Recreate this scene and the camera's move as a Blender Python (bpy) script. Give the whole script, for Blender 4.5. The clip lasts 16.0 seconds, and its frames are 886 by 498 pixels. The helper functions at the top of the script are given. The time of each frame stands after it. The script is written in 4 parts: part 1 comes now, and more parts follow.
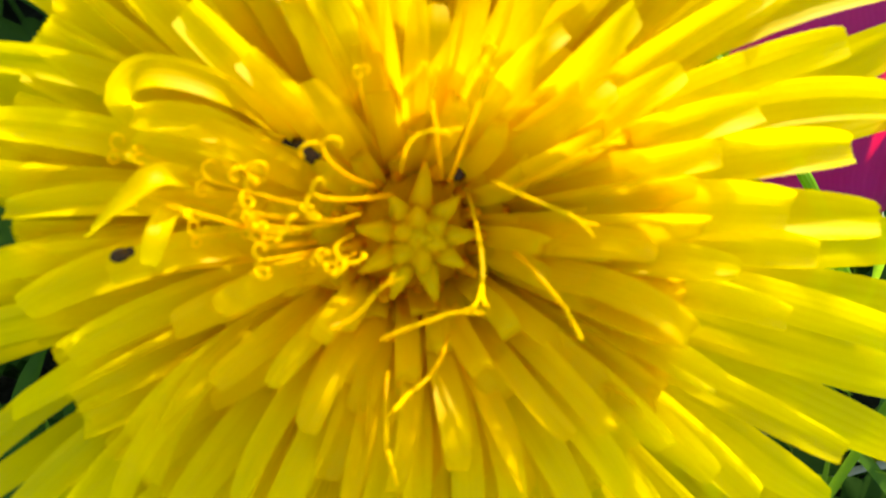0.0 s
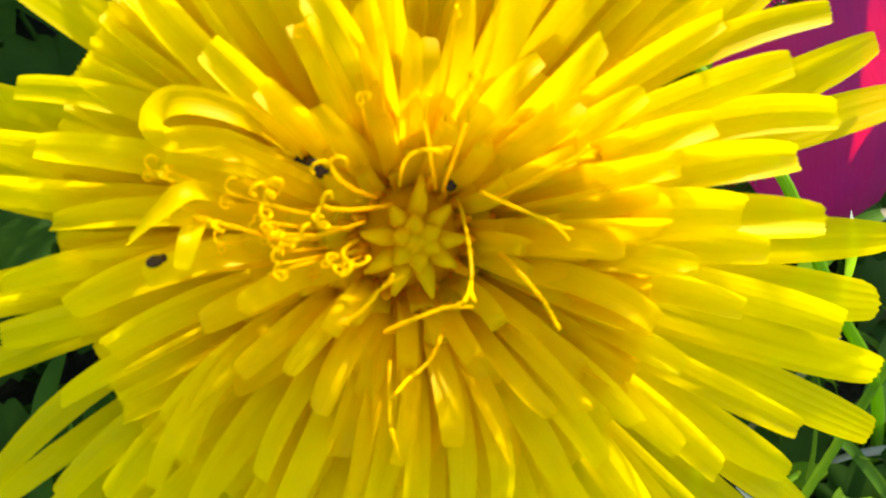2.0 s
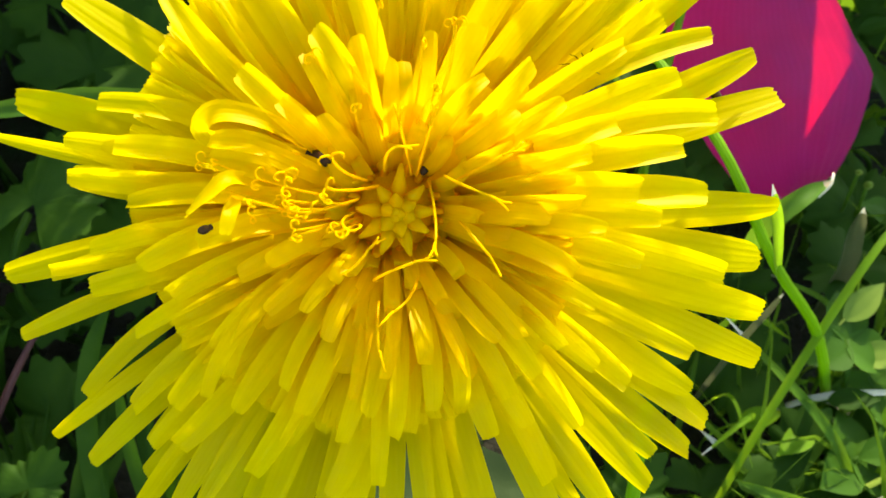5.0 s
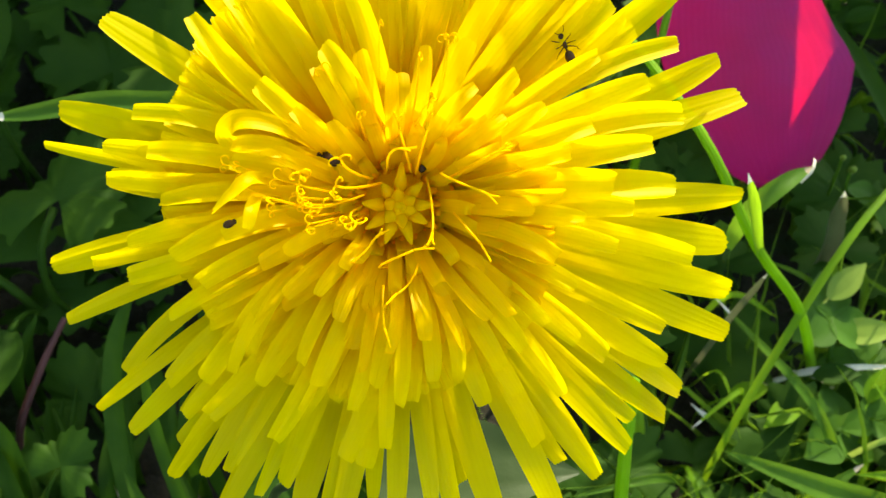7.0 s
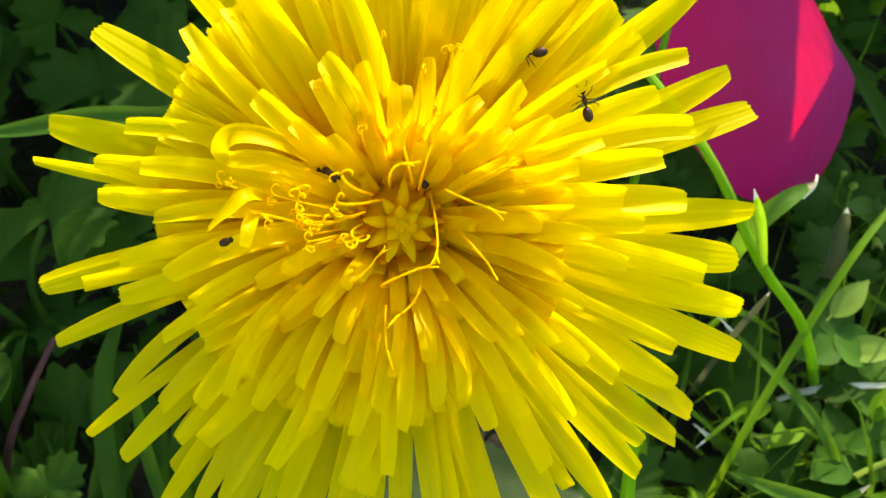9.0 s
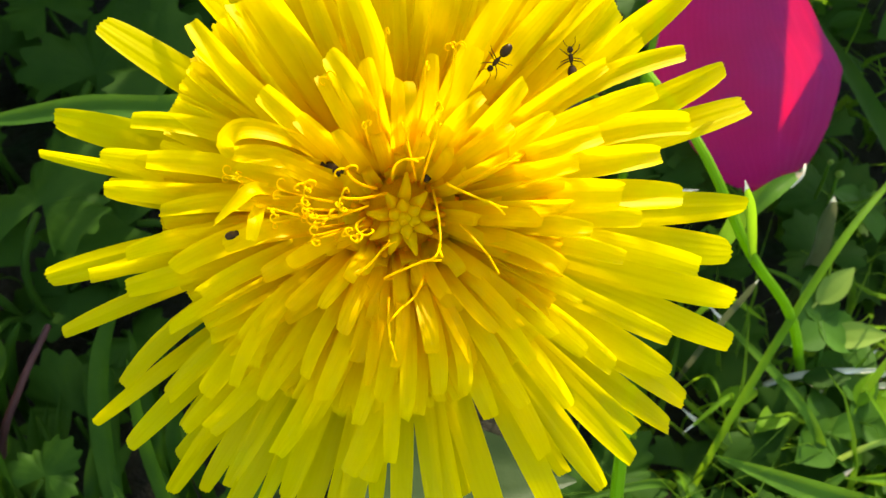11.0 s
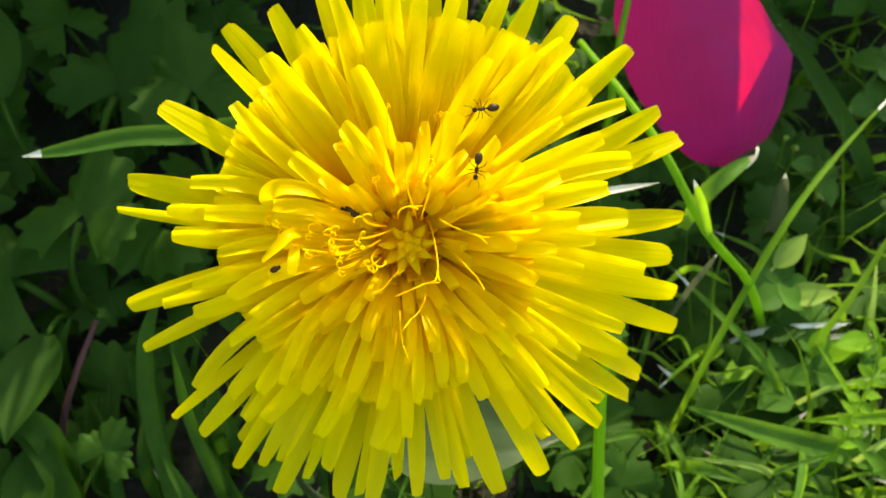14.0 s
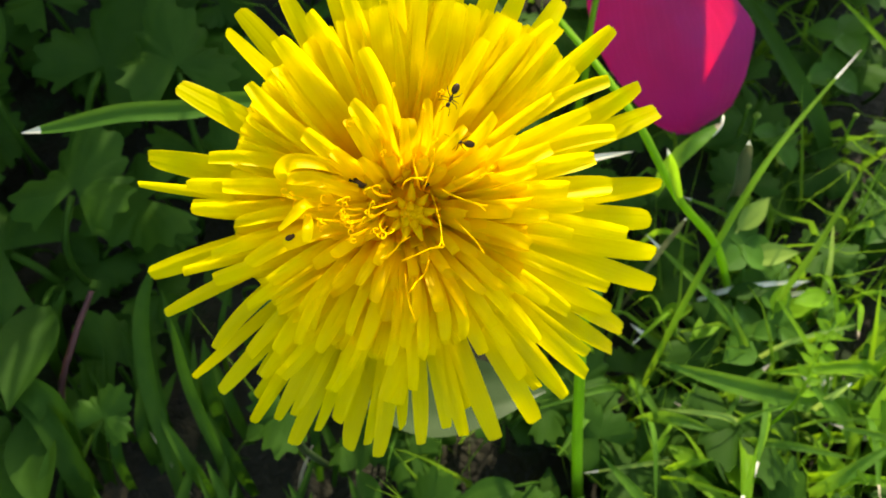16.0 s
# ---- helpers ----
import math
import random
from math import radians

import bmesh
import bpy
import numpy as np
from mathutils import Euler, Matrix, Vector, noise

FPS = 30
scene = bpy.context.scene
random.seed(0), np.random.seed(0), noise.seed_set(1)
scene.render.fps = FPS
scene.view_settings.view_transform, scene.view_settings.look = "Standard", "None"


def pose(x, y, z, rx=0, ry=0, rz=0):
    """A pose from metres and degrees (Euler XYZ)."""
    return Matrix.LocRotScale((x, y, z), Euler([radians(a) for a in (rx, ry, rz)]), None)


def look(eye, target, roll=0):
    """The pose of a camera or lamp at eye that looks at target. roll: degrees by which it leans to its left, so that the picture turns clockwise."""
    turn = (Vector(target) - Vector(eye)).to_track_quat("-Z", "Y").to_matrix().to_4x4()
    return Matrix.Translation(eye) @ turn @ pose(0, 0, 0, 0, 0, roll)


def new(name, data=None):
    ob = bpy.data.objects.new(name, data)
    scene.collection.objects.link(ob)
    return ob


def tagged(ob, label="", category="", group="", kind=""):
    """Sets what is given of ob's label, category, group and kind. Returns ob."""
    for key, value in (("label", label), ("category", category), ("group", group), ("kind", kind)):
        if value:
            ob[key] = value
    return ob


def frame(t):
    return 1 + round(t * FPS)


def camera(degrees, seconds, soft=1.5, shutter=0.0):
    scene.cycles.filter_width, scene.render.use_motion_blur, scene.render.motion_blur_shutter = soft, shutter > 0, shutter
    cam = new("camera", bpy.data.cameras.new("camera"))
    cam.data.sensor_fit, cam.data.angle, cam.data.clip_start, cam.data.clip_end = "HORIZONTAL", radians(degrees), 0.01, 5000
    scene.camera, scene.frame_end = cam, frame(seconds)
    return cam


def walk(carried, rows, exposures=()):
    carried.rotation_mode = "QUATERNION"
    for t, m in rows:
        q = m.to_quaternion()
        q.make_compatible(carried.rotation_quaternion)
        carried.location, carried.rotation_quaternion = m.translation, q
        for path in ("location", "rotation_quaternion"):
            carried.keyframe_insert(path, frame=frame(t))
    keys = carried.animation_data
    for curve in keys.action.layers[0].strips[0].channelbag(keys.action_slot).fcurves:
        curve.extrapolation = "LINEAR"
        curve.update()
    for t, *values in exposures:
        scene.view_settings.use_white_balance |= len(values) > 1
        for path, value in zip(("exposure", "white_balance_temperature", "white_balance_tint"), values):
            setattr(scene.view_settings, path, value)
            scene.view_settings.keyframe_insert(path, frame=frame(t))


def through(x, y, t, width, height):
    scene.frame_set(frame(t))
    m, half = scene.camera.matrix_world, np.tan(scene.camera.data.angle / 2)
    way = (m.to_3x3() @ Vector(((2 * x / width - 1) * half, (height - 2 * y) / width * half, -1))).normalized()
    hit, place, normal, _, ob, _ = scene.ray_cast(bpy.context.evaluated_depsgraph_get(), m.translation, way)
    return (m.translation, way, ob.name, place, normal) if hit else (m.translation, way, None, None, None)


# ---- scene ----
# Camera: a phone drawn slowly back from a dandelion head, looking down at it.
cam = camera(51.64, 16.0, soft=1.4)
cam.data.dof.use_dof, cam.data.dof.focus_distance, cam.data.dof.aperture_fstop = True, 0.062, 98.0
PATH = [
    (0.0, 0.00016, -0.01991, 0.10816, 32.28, -1.29, -0.69),
    (0.5, -0.00004, -0.01894, 0.10878, 31.17, -1.47, -1.25),
    (1.0, -0.00012, -0.01959, 0.10938, 31.55, -1.48, -1.40),
    (1.5, -0.00075, -0.01973, 0.11028, 30.94, -2.02, -2.11),
    (2.0, 0.00041, -0.02236, 0.11208, 32.42, -0.68, -1.29),
    (2.5, 0.00047, -0.02421, 0.11494, 32.21, -0.85, -1.34),
    (3.0, 0.00059, -0.02568, 0.11674, 31.96, -0.65, -1.40),
    (3.5, 0.00103, -0.02632, 0.11682, 31.90, -0.54, -1.16),
    (4.0, 0.00139, -0.02798, 0.11925, 31.46, -0.34, -1.31),
    (6.5, 0.00282, -0.03163, 0.12686, 30.07, 0.81, -1.56),
    (7.0, 0.00277, -0.03292, 0.12897, 29.86, 0.96, -1.85),
    (7.5, 0.00225, -0.03225, 0.12961, 29.93, 0.66, -2.09),
    (8.0, 0.00197, -0.03152, 0.12851, 30.15, 0.51, -2.11),
    (8.5, 0.00156, -0.03139, 0.12778, 30.43, 0.33, -2.39),
    (9.0, 0.00202, -0.03183, 0.12726, 30.94, 0.61, -2.24),
    (11.5, 0.00065, -0.03177, 0.12876, 29.65, -0.32, -2.80),
    (12.0, 0.00047, -0.03176, 0.12869, 29.56, -0.23, -3.17),
    (12.5, 0.00073, -0.03170, 0.13008, 28.83, -0.05, -3.25),
    (13.0, 0.00042, -0.03369, 0.13759, 27.93, -0.01, -3.81),
    (13.5, 0.00098, -0.03524, 0.14332, 27.50, 0.88, -4.72),
    (14.0, 0.00112, -0.03460, 0.14504, 26.67, 1.05, -5.13),
    (14.5, 0.00152, -0.03500, 0.14507, 26.83, 1.44, -5.41),
    (15.0, -0.00010, -0.03454, 0.14668, 26.08, 0.71, -6.01),
    (15.5, 0.00026, -0.03802, 0.15038, 24.81, 1.14, -6.32),
    (16.0, -0.00248, -0.03705, 0.15068, 24.63, -0.74, -6.95),
]
EXPOSURES = [(0.0, 1.60, 7600, 10), (3.0, 1.67, 7600, 10), (6.5, 1.74, 7600, 10), (9.0, 1.67, 7600, 10), (13.0, 1.68, 7600, 10), (16.0, 1.63, 7600, 10)]
walk(cam, [(t, pose(*row)) for t, *row in PATH], EXPOSURES)

# World and sun
SUN_ELEVATION, SUN_AZIMUTH = 36.0, 20.0   # azimuth: degrees from +y towards +x
world = bpy.data.worlds.new("sky")
scene.world = world
world.use_nodes = True
_n = world.node_tree.nodes
_sky = _n.new("ShaderNodeTexSky")
_sky.sky_type, _sky.sun_disc = "NISHITA", False
_sky.sun_elevation, _sky.sun_rotation = radians(SUN_ELEVATION), radians(SUN_AZIMUTH)
_n["Background"].inputs["Strength"].default_value = 0.22
world.node_tree.links.new(_sky.outputs[0], _n["Background"].inputs["Color"])
sun = new("sun", bpy.data.lights.new("sun", "SUN"))
sun.data.energy, sun.data.angle, sun.data.color = 3.6, radians(0.53), (1.0, 0.95, 0.86)
_e, _a = radians(SUN_ELEVATION), radians(SUN_AZIMUTH)
SUNWARD = Vector((math.cos(_e) * math.sin(_a), math.cos(_e) * math.cos(_a), math.sin(_e)))
sun.matrix_world = look(SUNWARD, (0, 0, 0))


# ---- materials ----
class Nodes:
    """A small helper round one node material."""

    def __init__(self, name):
        self.mat = bpy.data.materials.new(name)
        self.mat.use_nodes = True
        self.tree = self.mat.node_tree
        self.tree.nodes.clear()
        self.out = self.add("ShaderNodeOutputMaterial")

    def add(self, kind, **inputs):
        node = self.tree.nodes.new(kind)
        for key, value in inputs.items():
            self.put(node, key.replace("_", " "), value)
        return node

    def put(self, node, key, value):
        socket = node.inputs[int(key[1:])] if key[0] == "#" else node.inputs[key]
        if isinstance(value, bpy.types.NodeSocket):
            self.tree.links.new(value, socket)
        else:
            socket.default_value = (*value, 1) if socket.type == "RGBA" else value

    def coords(self, name="Object"):
        return self.add("ShaderNodeTexCoord").outputs[name]

    def noise(self, scale, detail=3.0, rough=0.55, vector=None):
        node = self.add("ShaderNodeTexNoise", Scale=scale, Detail=detail, Roughness=rough)
        self.put(node, "Vector", vector or self.coords())
        return node.outputs["Fac"]

    def ramp(self, fac, *stops):
        node = self.add("ShaderNodeValToRGB", Fac=fac)
        marks = node.color_ramp.elements
        while len(marks) < len(stops):
            marks.new(0.5)
        for mark, (at, colour) in zip(marks, stops):
            mark.position, mark.color = at, (*colour, 1)
        return node.outputs["Color"]

    def mix(self, fac, a, b, kind="MIX"):
        node = self.tree.nodes.new("ShaderNodeMix")
        node.data_type, node.blend_type = "RGBA", kind
        for key, value in ((0, fac), (6, a), (7, b)):
            if isinstance(value, bpy.types.NodeSocket):
                self.tree.links.new(value, node.inputs[key])
            else:
                node.inputs[key].default_value = value if key == 0 else (*value, 1)
        return node.outputs[2]

    def math(self, op, a, b=0.0):
        node = self.tree.nodes.new("ShaderNodeMath")
        node.operation = op
        for key, value in ((0, a), (1, b)):
            if isinstance(value, bpy.types.NodeSocket):
                self.tree.links.new(value, node.inputs[key])
            else:
                node.inputs[key].default_value = value
        return node.outputs[0]

    def uv(self):
        node = self.add("ShaderNodeSeparateXYZ", Vector=self.coords("UV"))
        return node.outputs[0], node.outputs[1]

    def random(self):
        return self.add("ShaderNodeObjectInfo").outputs["Random"]

    def bump(self, height, strength, distance):
        return self.add("ShaderNodeBump", Height=height, Strength=strength, Distance=distance).outputs[0]

    def finish(self, colour, rough=0.5, normal=None, through=None, amount=0.0, specular=0.5, metallic=0.0, sheen=0.0, sheer=0.0):
        """Gloss and body; through: the colour of light that shines through a thin leaf, in that share."""
        body = self.add("ShaderNodeBsdfPrincipled", Base_Color=colour, Roughness=rough, Specular_IOR_Level=specular, Metallic=metallic, Sheen_Weight=sheen)
        if normal is not None:
            self.put(body, "Normal", normal)
        shader = body.outputs[0]
        if amount:
            leaf = self.add("ShaderNodeBsdfTranslucent", Color=through)
            if normal is not None:
                self.put(leaf, "Normal", normal)
            both = self.add("ShaderNodeMixShader", Fac=amount)
            self.tree.links.new(shader, both.inputs[1])
            self.tree.links.new(leaf.outputs[0], both.inputs[2])
            shader = both.outputs[0]
        if sheer:
            clear = self.add("ShaderNodeBsdfTransparent", Color=(1.0, 0.9, 0.02))
            both = self.add("ShaderNodeMixShader", Fac=sheer)
            self.tree.links.new(shader, both.inputs[1])
            self.tree.links.new(clear.outputs[0], both.inputs[2])
            shader = both.outputs[0]
        self.tree.links.new(shader, self.out.inputs[0])
        return self.mat


def floret_material(name, base, tip, shine=0.5, gloss=0.16):
    """Yellow strap: deeper at its root, lemon towards the tip, with fine lengthwise veins."""
    n = Nodes(name)
    across, along = n.uv()
    veins = n.math("SINE", n.math("MULTIPLY", across, 16.5))
    colour = n.ramp(along, (0.3, base), (0.84, tip))
    colour = n.mix(n.math("MULTIPLY", n.noise(900.0, 3.0), 0.3), colour, tuple(0.85 * c for c in base))
    colour = n.mix(n.math("MULTIPLY", n.random(), 0.6), colour, (0.76, 0.60, 0.0))
    lines = n.math("POWER", n.math("ABSOLUTE", veins), 3.0)
    streak = n.add("ShaderNodeCombineXYZ", X=n.math("ADD", n.math("MULTIPLY", across, 5.0), n.math("MULTIPLY", n.random(), 60.0)), Y=n.math("MULTIPLY", along, 1.6))
    streaks = n.noise(1.0, 4.0, 0.65, streak.outputs[0])
    colour = n.mix(n.math("MULTIPLY", streaks, 0.3), colour, (0.84, 0.62, 0.0))
    colour = n.mix(n.math("MULTIPLY", lines, 0.06), colour, (0.62, 0.44, 0.0))
    relief = n.math("ADD", n.math("MULTIPLY", lines, -0.6), n.math("MULTIPLY", streaks, 2.2))
    return n.finish(colour, rough=shine, normal=n.bump(relief, 0.2, 0.00007), through=colour, amount=0.58, specular=gloss, sheer=0.2)


YELLOW = floret_material("yellow ray floret", (0.97, 0.635, 0.0), (0.93, 0.79, 0.0))
LEMON = floret_material("lemon outer floret", (0.96, 0.67, 0.0), (0.90, 0.79, 0.0), 0.46, 0.15)
GOLD = floret_material("golden young floret", (0.98, 0.555, 0.0), (0.97, 0.65, 0.0))


def plain_plant(name, dark, light, scale, rough=0.5, amount=0.35, glow=(0.2, 0.4, 0.02), veins=0.0, specular=0.07):
    n = Nodes(name)
    across, along = n.uv()
    mottle = n.noise(scale, 4.0)
    colour = n.ramp(mottle, (0.3, dark), (0.7, light))
    colour = n.mix(n.math("MULTIPLY", n.random(), 0.5), colour, tuple(0.55 * c for c in dark))
    relief = n.math("ADD", n.noise(scale * 6, 3.0), n.math("MULTIPLY", n.math("SINE", n.math("MULTIPLY", across, 60.0)), veins))
    return n.finish(colour, rough=rough, normal=n.bump(relief, 0.5, 0.00012), through=n.mix(0.5, colour, glow), amount=amount, specular=specular)


GRASS = plain_plant("grass blade", (0.05, 0.13, 0.012), (0.10, 0.22, 0.02), 180.0, 0.42, 0.4, (0.30, 0.55, 0.02), 0.5)
LIME = plain_plant("fresh lime green stem", (0.11, 0.25, 0.011), (0.18, 0.35, 0.018), 160.0, 0.42, 0.5, (0.45, 0.75, 0.02), 0.4)
# leaf green made darker than the grass, so shade is part of the colour
SHADE_GREEN = plain_plant("green leaf and blade darkened for shade", (0.013, 0.042, 0.0035), (0.030, 0.074, 0.006), 130.0, 0.6, 0.2, (0.12, 0.35, 0.01), specular=0.05)
CLOVER = plain_plant("clover green leaf", (0.030, 0.088, 0.008), (0.058, 0.145, 0.014), 150.0, 0.5, 0.35, (0.25, 0.5, 0.03))
PALE = plain_plant("pale withered green leaf", (0.024, 0.042, 0.013), (0.048, 0.072, 0.026), 160.0, 0.4, 0.1, (0.6, 0.65, 0.3))
SOFT = plain_plant("pale soft green leaf", (0.15, 0.24, 0.035), (0.25, 0.36, 0.06), 160.0, 0.5, 0.4, (0.45, 0.6, 0.1))
STRAW = plain_plant("dry straw", (0.28, 0.22, 0.12), (0.5, 0.44, 0.30), 200.0, 0.6, 0.2, (0.5, 0.4, 0.2))
WHITISH = plain_plant("bleached dry tip", (0.55, 0.52, 0.36), (0.78, 0.74, 0.56), 250.0, 0.55, 0.2, (0.6, 0.6, 0.5))
BROWN = plain_plant("purple brown stalk", (0.05, 0.022, 0.02), (0.09, 0.04, 0.035), 200.0, 0.5, 0.1, (0.2, 0.08, 0.05))


def pollen_material(name, dark, light):
    n = Nodes(name)
    grain = n.noise(9000.0, 2.0)
    colour = n.ramp(grain, (0.3, dark), (0.7, light))
    return n.finish(colour, rough=0.6, normal=n.bump(grain, 0.6, 0.00004), through=light, amount=0.35, specular=0.08)


STYLE = pollen_material("pollen yellow style", (0.84, 0.48, 0.0), (0.95, 0.63, 0.0))
AMBER = pollen_material("amber floret root", (0.84, 0.33, 0.0), (0.95, 0.47, 0.0))


def magenta_material():
    n = Nodes("magenta velvet petal")
    across, along = n.uv()
    veins = n.math("SINE", n.math("ADD", n.math("MULTIPLY", across, 90.0), n.math("MULTIPLY", n.noise(60.0), 8.0)))
    colour = n.ramp(n.noise(90.0, 4.0), (0.3, (0.25, 0.008, 0.125)), (0.7, (0.35, 0.014, 0.18)))
    colour = n.mix(n.math("MULTIPLY", n.math("ABSOLUTE", veins), 0.35), colour, (0.13, 0.004, 0.10))
    colour = n.mix(n.math("MULTIPLY", n.noise(420.0, 4.0), 0.4), colour, (0.24, 0.01, 0.10))
    relief = n.math("ADD", n.math("MULTIPLY", veins, 0.4), n.noise(1500.0, 3.0))
    return n.finish(colour, rough=0.5, normal=n.bump(relief, 0.3, 0.0001), through=(0.95, 0.006, 0.035), amount=0.45, specular=0.2, sheen=0.06)


MAGENTA = magenta_material()


def ant_material():
    n = Nodes("dark brown ant shell")
    colour = n.ramp(n.noise(2500.0, 3.0), (0.3, (0.012, 0.005, 0.0008)), (0.7, (0.06, 0.026, 0.004)))
    return n.finish(colour, rough=0.45, normal=n.bump(n.noise(9000.0), 0.3, 0.00002), specular=0.14)


ANT = ant_material()


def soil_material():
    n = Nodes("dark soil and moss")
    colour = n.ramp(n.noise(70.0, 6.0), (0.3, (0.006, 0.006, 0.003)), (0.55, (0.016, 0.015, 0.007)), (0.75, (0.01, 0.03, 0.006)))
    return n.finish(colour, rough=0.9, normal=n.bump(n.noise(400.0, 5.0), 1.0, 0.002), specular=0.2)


SOIL = soil_material()


# ---- mesh helpers ----
def link(name, bm, material, parent=None, label=""):
    mesh = bpy.data.meshes.new(name)
    bm.to_mesh(mesh)
    bm.free()
    for face in mesh.polygons:
        face.use_smooth = True
    mesh.materials.append(material)
    ob = new(name, mesh)
    if parent is not None:
        ob.parent = parent
    if label:
        ob["label"] = label
    return ob


def part(name, bm, material, parent, label=""):
    return link(name, bm, material, parent, label)


def thing(name, place, label, category, group=""):
    ob = new(name)
    ob.empty_display_size = 0.005
    ob.matrix_world = place
    return tagged(ob, label, category, group)


def bezier(points, t):
    """De Casteljau on any number of points."""
    points = [Vector(p) for p in points]
    while len(points) > 1:
        points = [a.lerp(b, t) for a, b in zip(points, points[1:])]
    return points[0]


def smooth_path(points, steps):
    """Catmull-Rom through the points."""
    points = [Vector(p) for p in points]
    points = [2 * points[0] - points[1], *points, 2 * points[-1] - points[-2]]
    spans, out = len(points) - 3, []
    for k in range(steps + 1):
        u = k / steps * spans
        i = min(int(u), spans - 1)
        t = u - i
        a, b, c, d = points[i:i + 4]
        out.append(0.5 * (2 * b + (c - a) * t + (2 * a - 5 * b + 4 * c - d) * t ** 2 + (3 * b - 3 * c + d - a) * t ** 3))
    return out


def ribbon(bm, path, width, up, columns=8, cup=0.15, ends=None, ripple=0.0, phase=0.0, twist=0.0):
    """A strap along the path. width(v): full width; cup: how far the middle sinks, as a share of the half width (minus: the edges bend down);
    ends(u): how far each column stops short of, or passes, the end; up: the way its upper face looks."""
    uv = bm.loops.layers.uv.verify()
    grid, count = [], len(path) - 1
    up = Vector(up)
    for i, p in enumerate(path):
        v = i / count
        ahead = (path[min(i + 1, count)] - path[max(i - 1, 0)]).normalized()
        side = ahead.cross(up).normalized()
        if twist:
            side = Matrix.Rotation(twist * v, 3, ahead) @ side
        face = side.cross(ahead)
        half = width(v) / 2
        row = []
        for j in range(columns + 1):
            u = 2 * j / columns - 1
            q = p + side * (u * half) + face * (half * cup * (u * u - 0.4) + ripple * half * math.cos(u * 7.0 + phase))
            if ends and i == count:
                q = q + ahead * ends(u) * half
            row.append(bm.verts.new(q))
        grid.append(row)
    for i in range(count):
        for j in range(columns):
            face = bm.faces.new((grid[i][j], grid[i][j + 1], grid[i + 1][j + 1], grid[i + 1][j]))
            for loop, (a, b) in zip(face.loops, ((j, i), (j + 1, i), (j + 1, i + 1), (j, i + 1))):
                loop[uv].uv = (a / columns, b / count)
    return grid


def tube(bm, path, radius, sides=7, lumps=0.0, rng=random):
    """A round stalk along the path, closed at both ends."""
    uv = bm.loops.layers.uv.verify()
    rings, count = [], len(path) - 1
    for i, p in enumerate(path):
        ahead = (path[min(i + 1, count)] - path[max(i - 1, 0)]).normalized()
        side = ahead.orthogonal().normalized() if i == 0 else (side - ahead * side.dot(ahead)).normalized()
        other = ahead.cross(side)
        r = radius(i / count)
        rings.append([bm.verts.new(p + (side * math.cos(a) + other * math.sin(a)) * r * (1 + lumps * rng.uniform(-1, 1)))
                      for a in (2 * math.pi * k / sides for k in range(sides))])
    for i in range(count):
        for k in range(sides):
            m = (k + 1) % sides
            face = bm.faces.new((rings[i][k], rings[i][m], rings[i + 1][m], rings[i + 1][k]))
            for loop, (a, b) in zip(face.loops, ((k, i), (k + 1, i), (k + 1, i + 1), (k, i + 1))):
                loop[uv].uv = (a / sides, b / count)
    bm.faces.new(rings[0][::-1])
    bm.faces.new(rings[-1])


def blob(bm, centre, sizes, turn=None, segments=14, rings=9):
    m = Matrix.Translation(centre) @ (turn or Matrix.Identity(4)) @ Matrix.Diagonal((*sizes, 1))
    return bmesh.ops.create_uvsphere(bm, u_segments=segments, v_segments=rings, radius=1.0, matrix=m, calc_uvs=False)


# ---- ground ----
def build_ground():
    bm = bmesh.new()
    uv = bm.loops.layers.uv.verify()
    marks = [-400.0, -20.0, -2.0, -0.5] + [-0.24 + 0.012 * k for k in range(41)] + [0.5, 2.0, 20.0, 400.0]
    grid = []
    for y in marks:
        row = []
        for x in marks:
            near = max(abs(x), abs(y)) < 0.3
            z = 0.006 * noise.noise((x * 30, y * 30, 0)) + 0.003 * noise.noise((x * 90, y * 90, 3)) if near else 0.0
            row.append(bm.verts.new((x, y, z - 0.004)))
        grid.append(row)
    for i in range(len(marks) - 1):
        for j in range(len(marks) - 1):
            bm.faces.new((grid[i][j], grid[i][j + 1], grid[i + 1][j + 1], grid[i + 1][j]))
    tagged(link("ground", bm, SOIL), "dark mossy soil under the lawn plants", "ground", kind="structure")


build_ground()

# ---- the dandelion ----
AXIS = Vector((0.0904, -0.6024, 0.7931)).normalized()
SIDE = (Vector((1, 0, 0)) - AXIS * AXIS.x).normalized()
HEAD = Matrix.Translation((-0.00036, 0.00241, 0.07442)) @ Matrix((SIDE, AXIS.cross(SIDE), AXIS)).transposed().to_4x4()
MM = 0.001

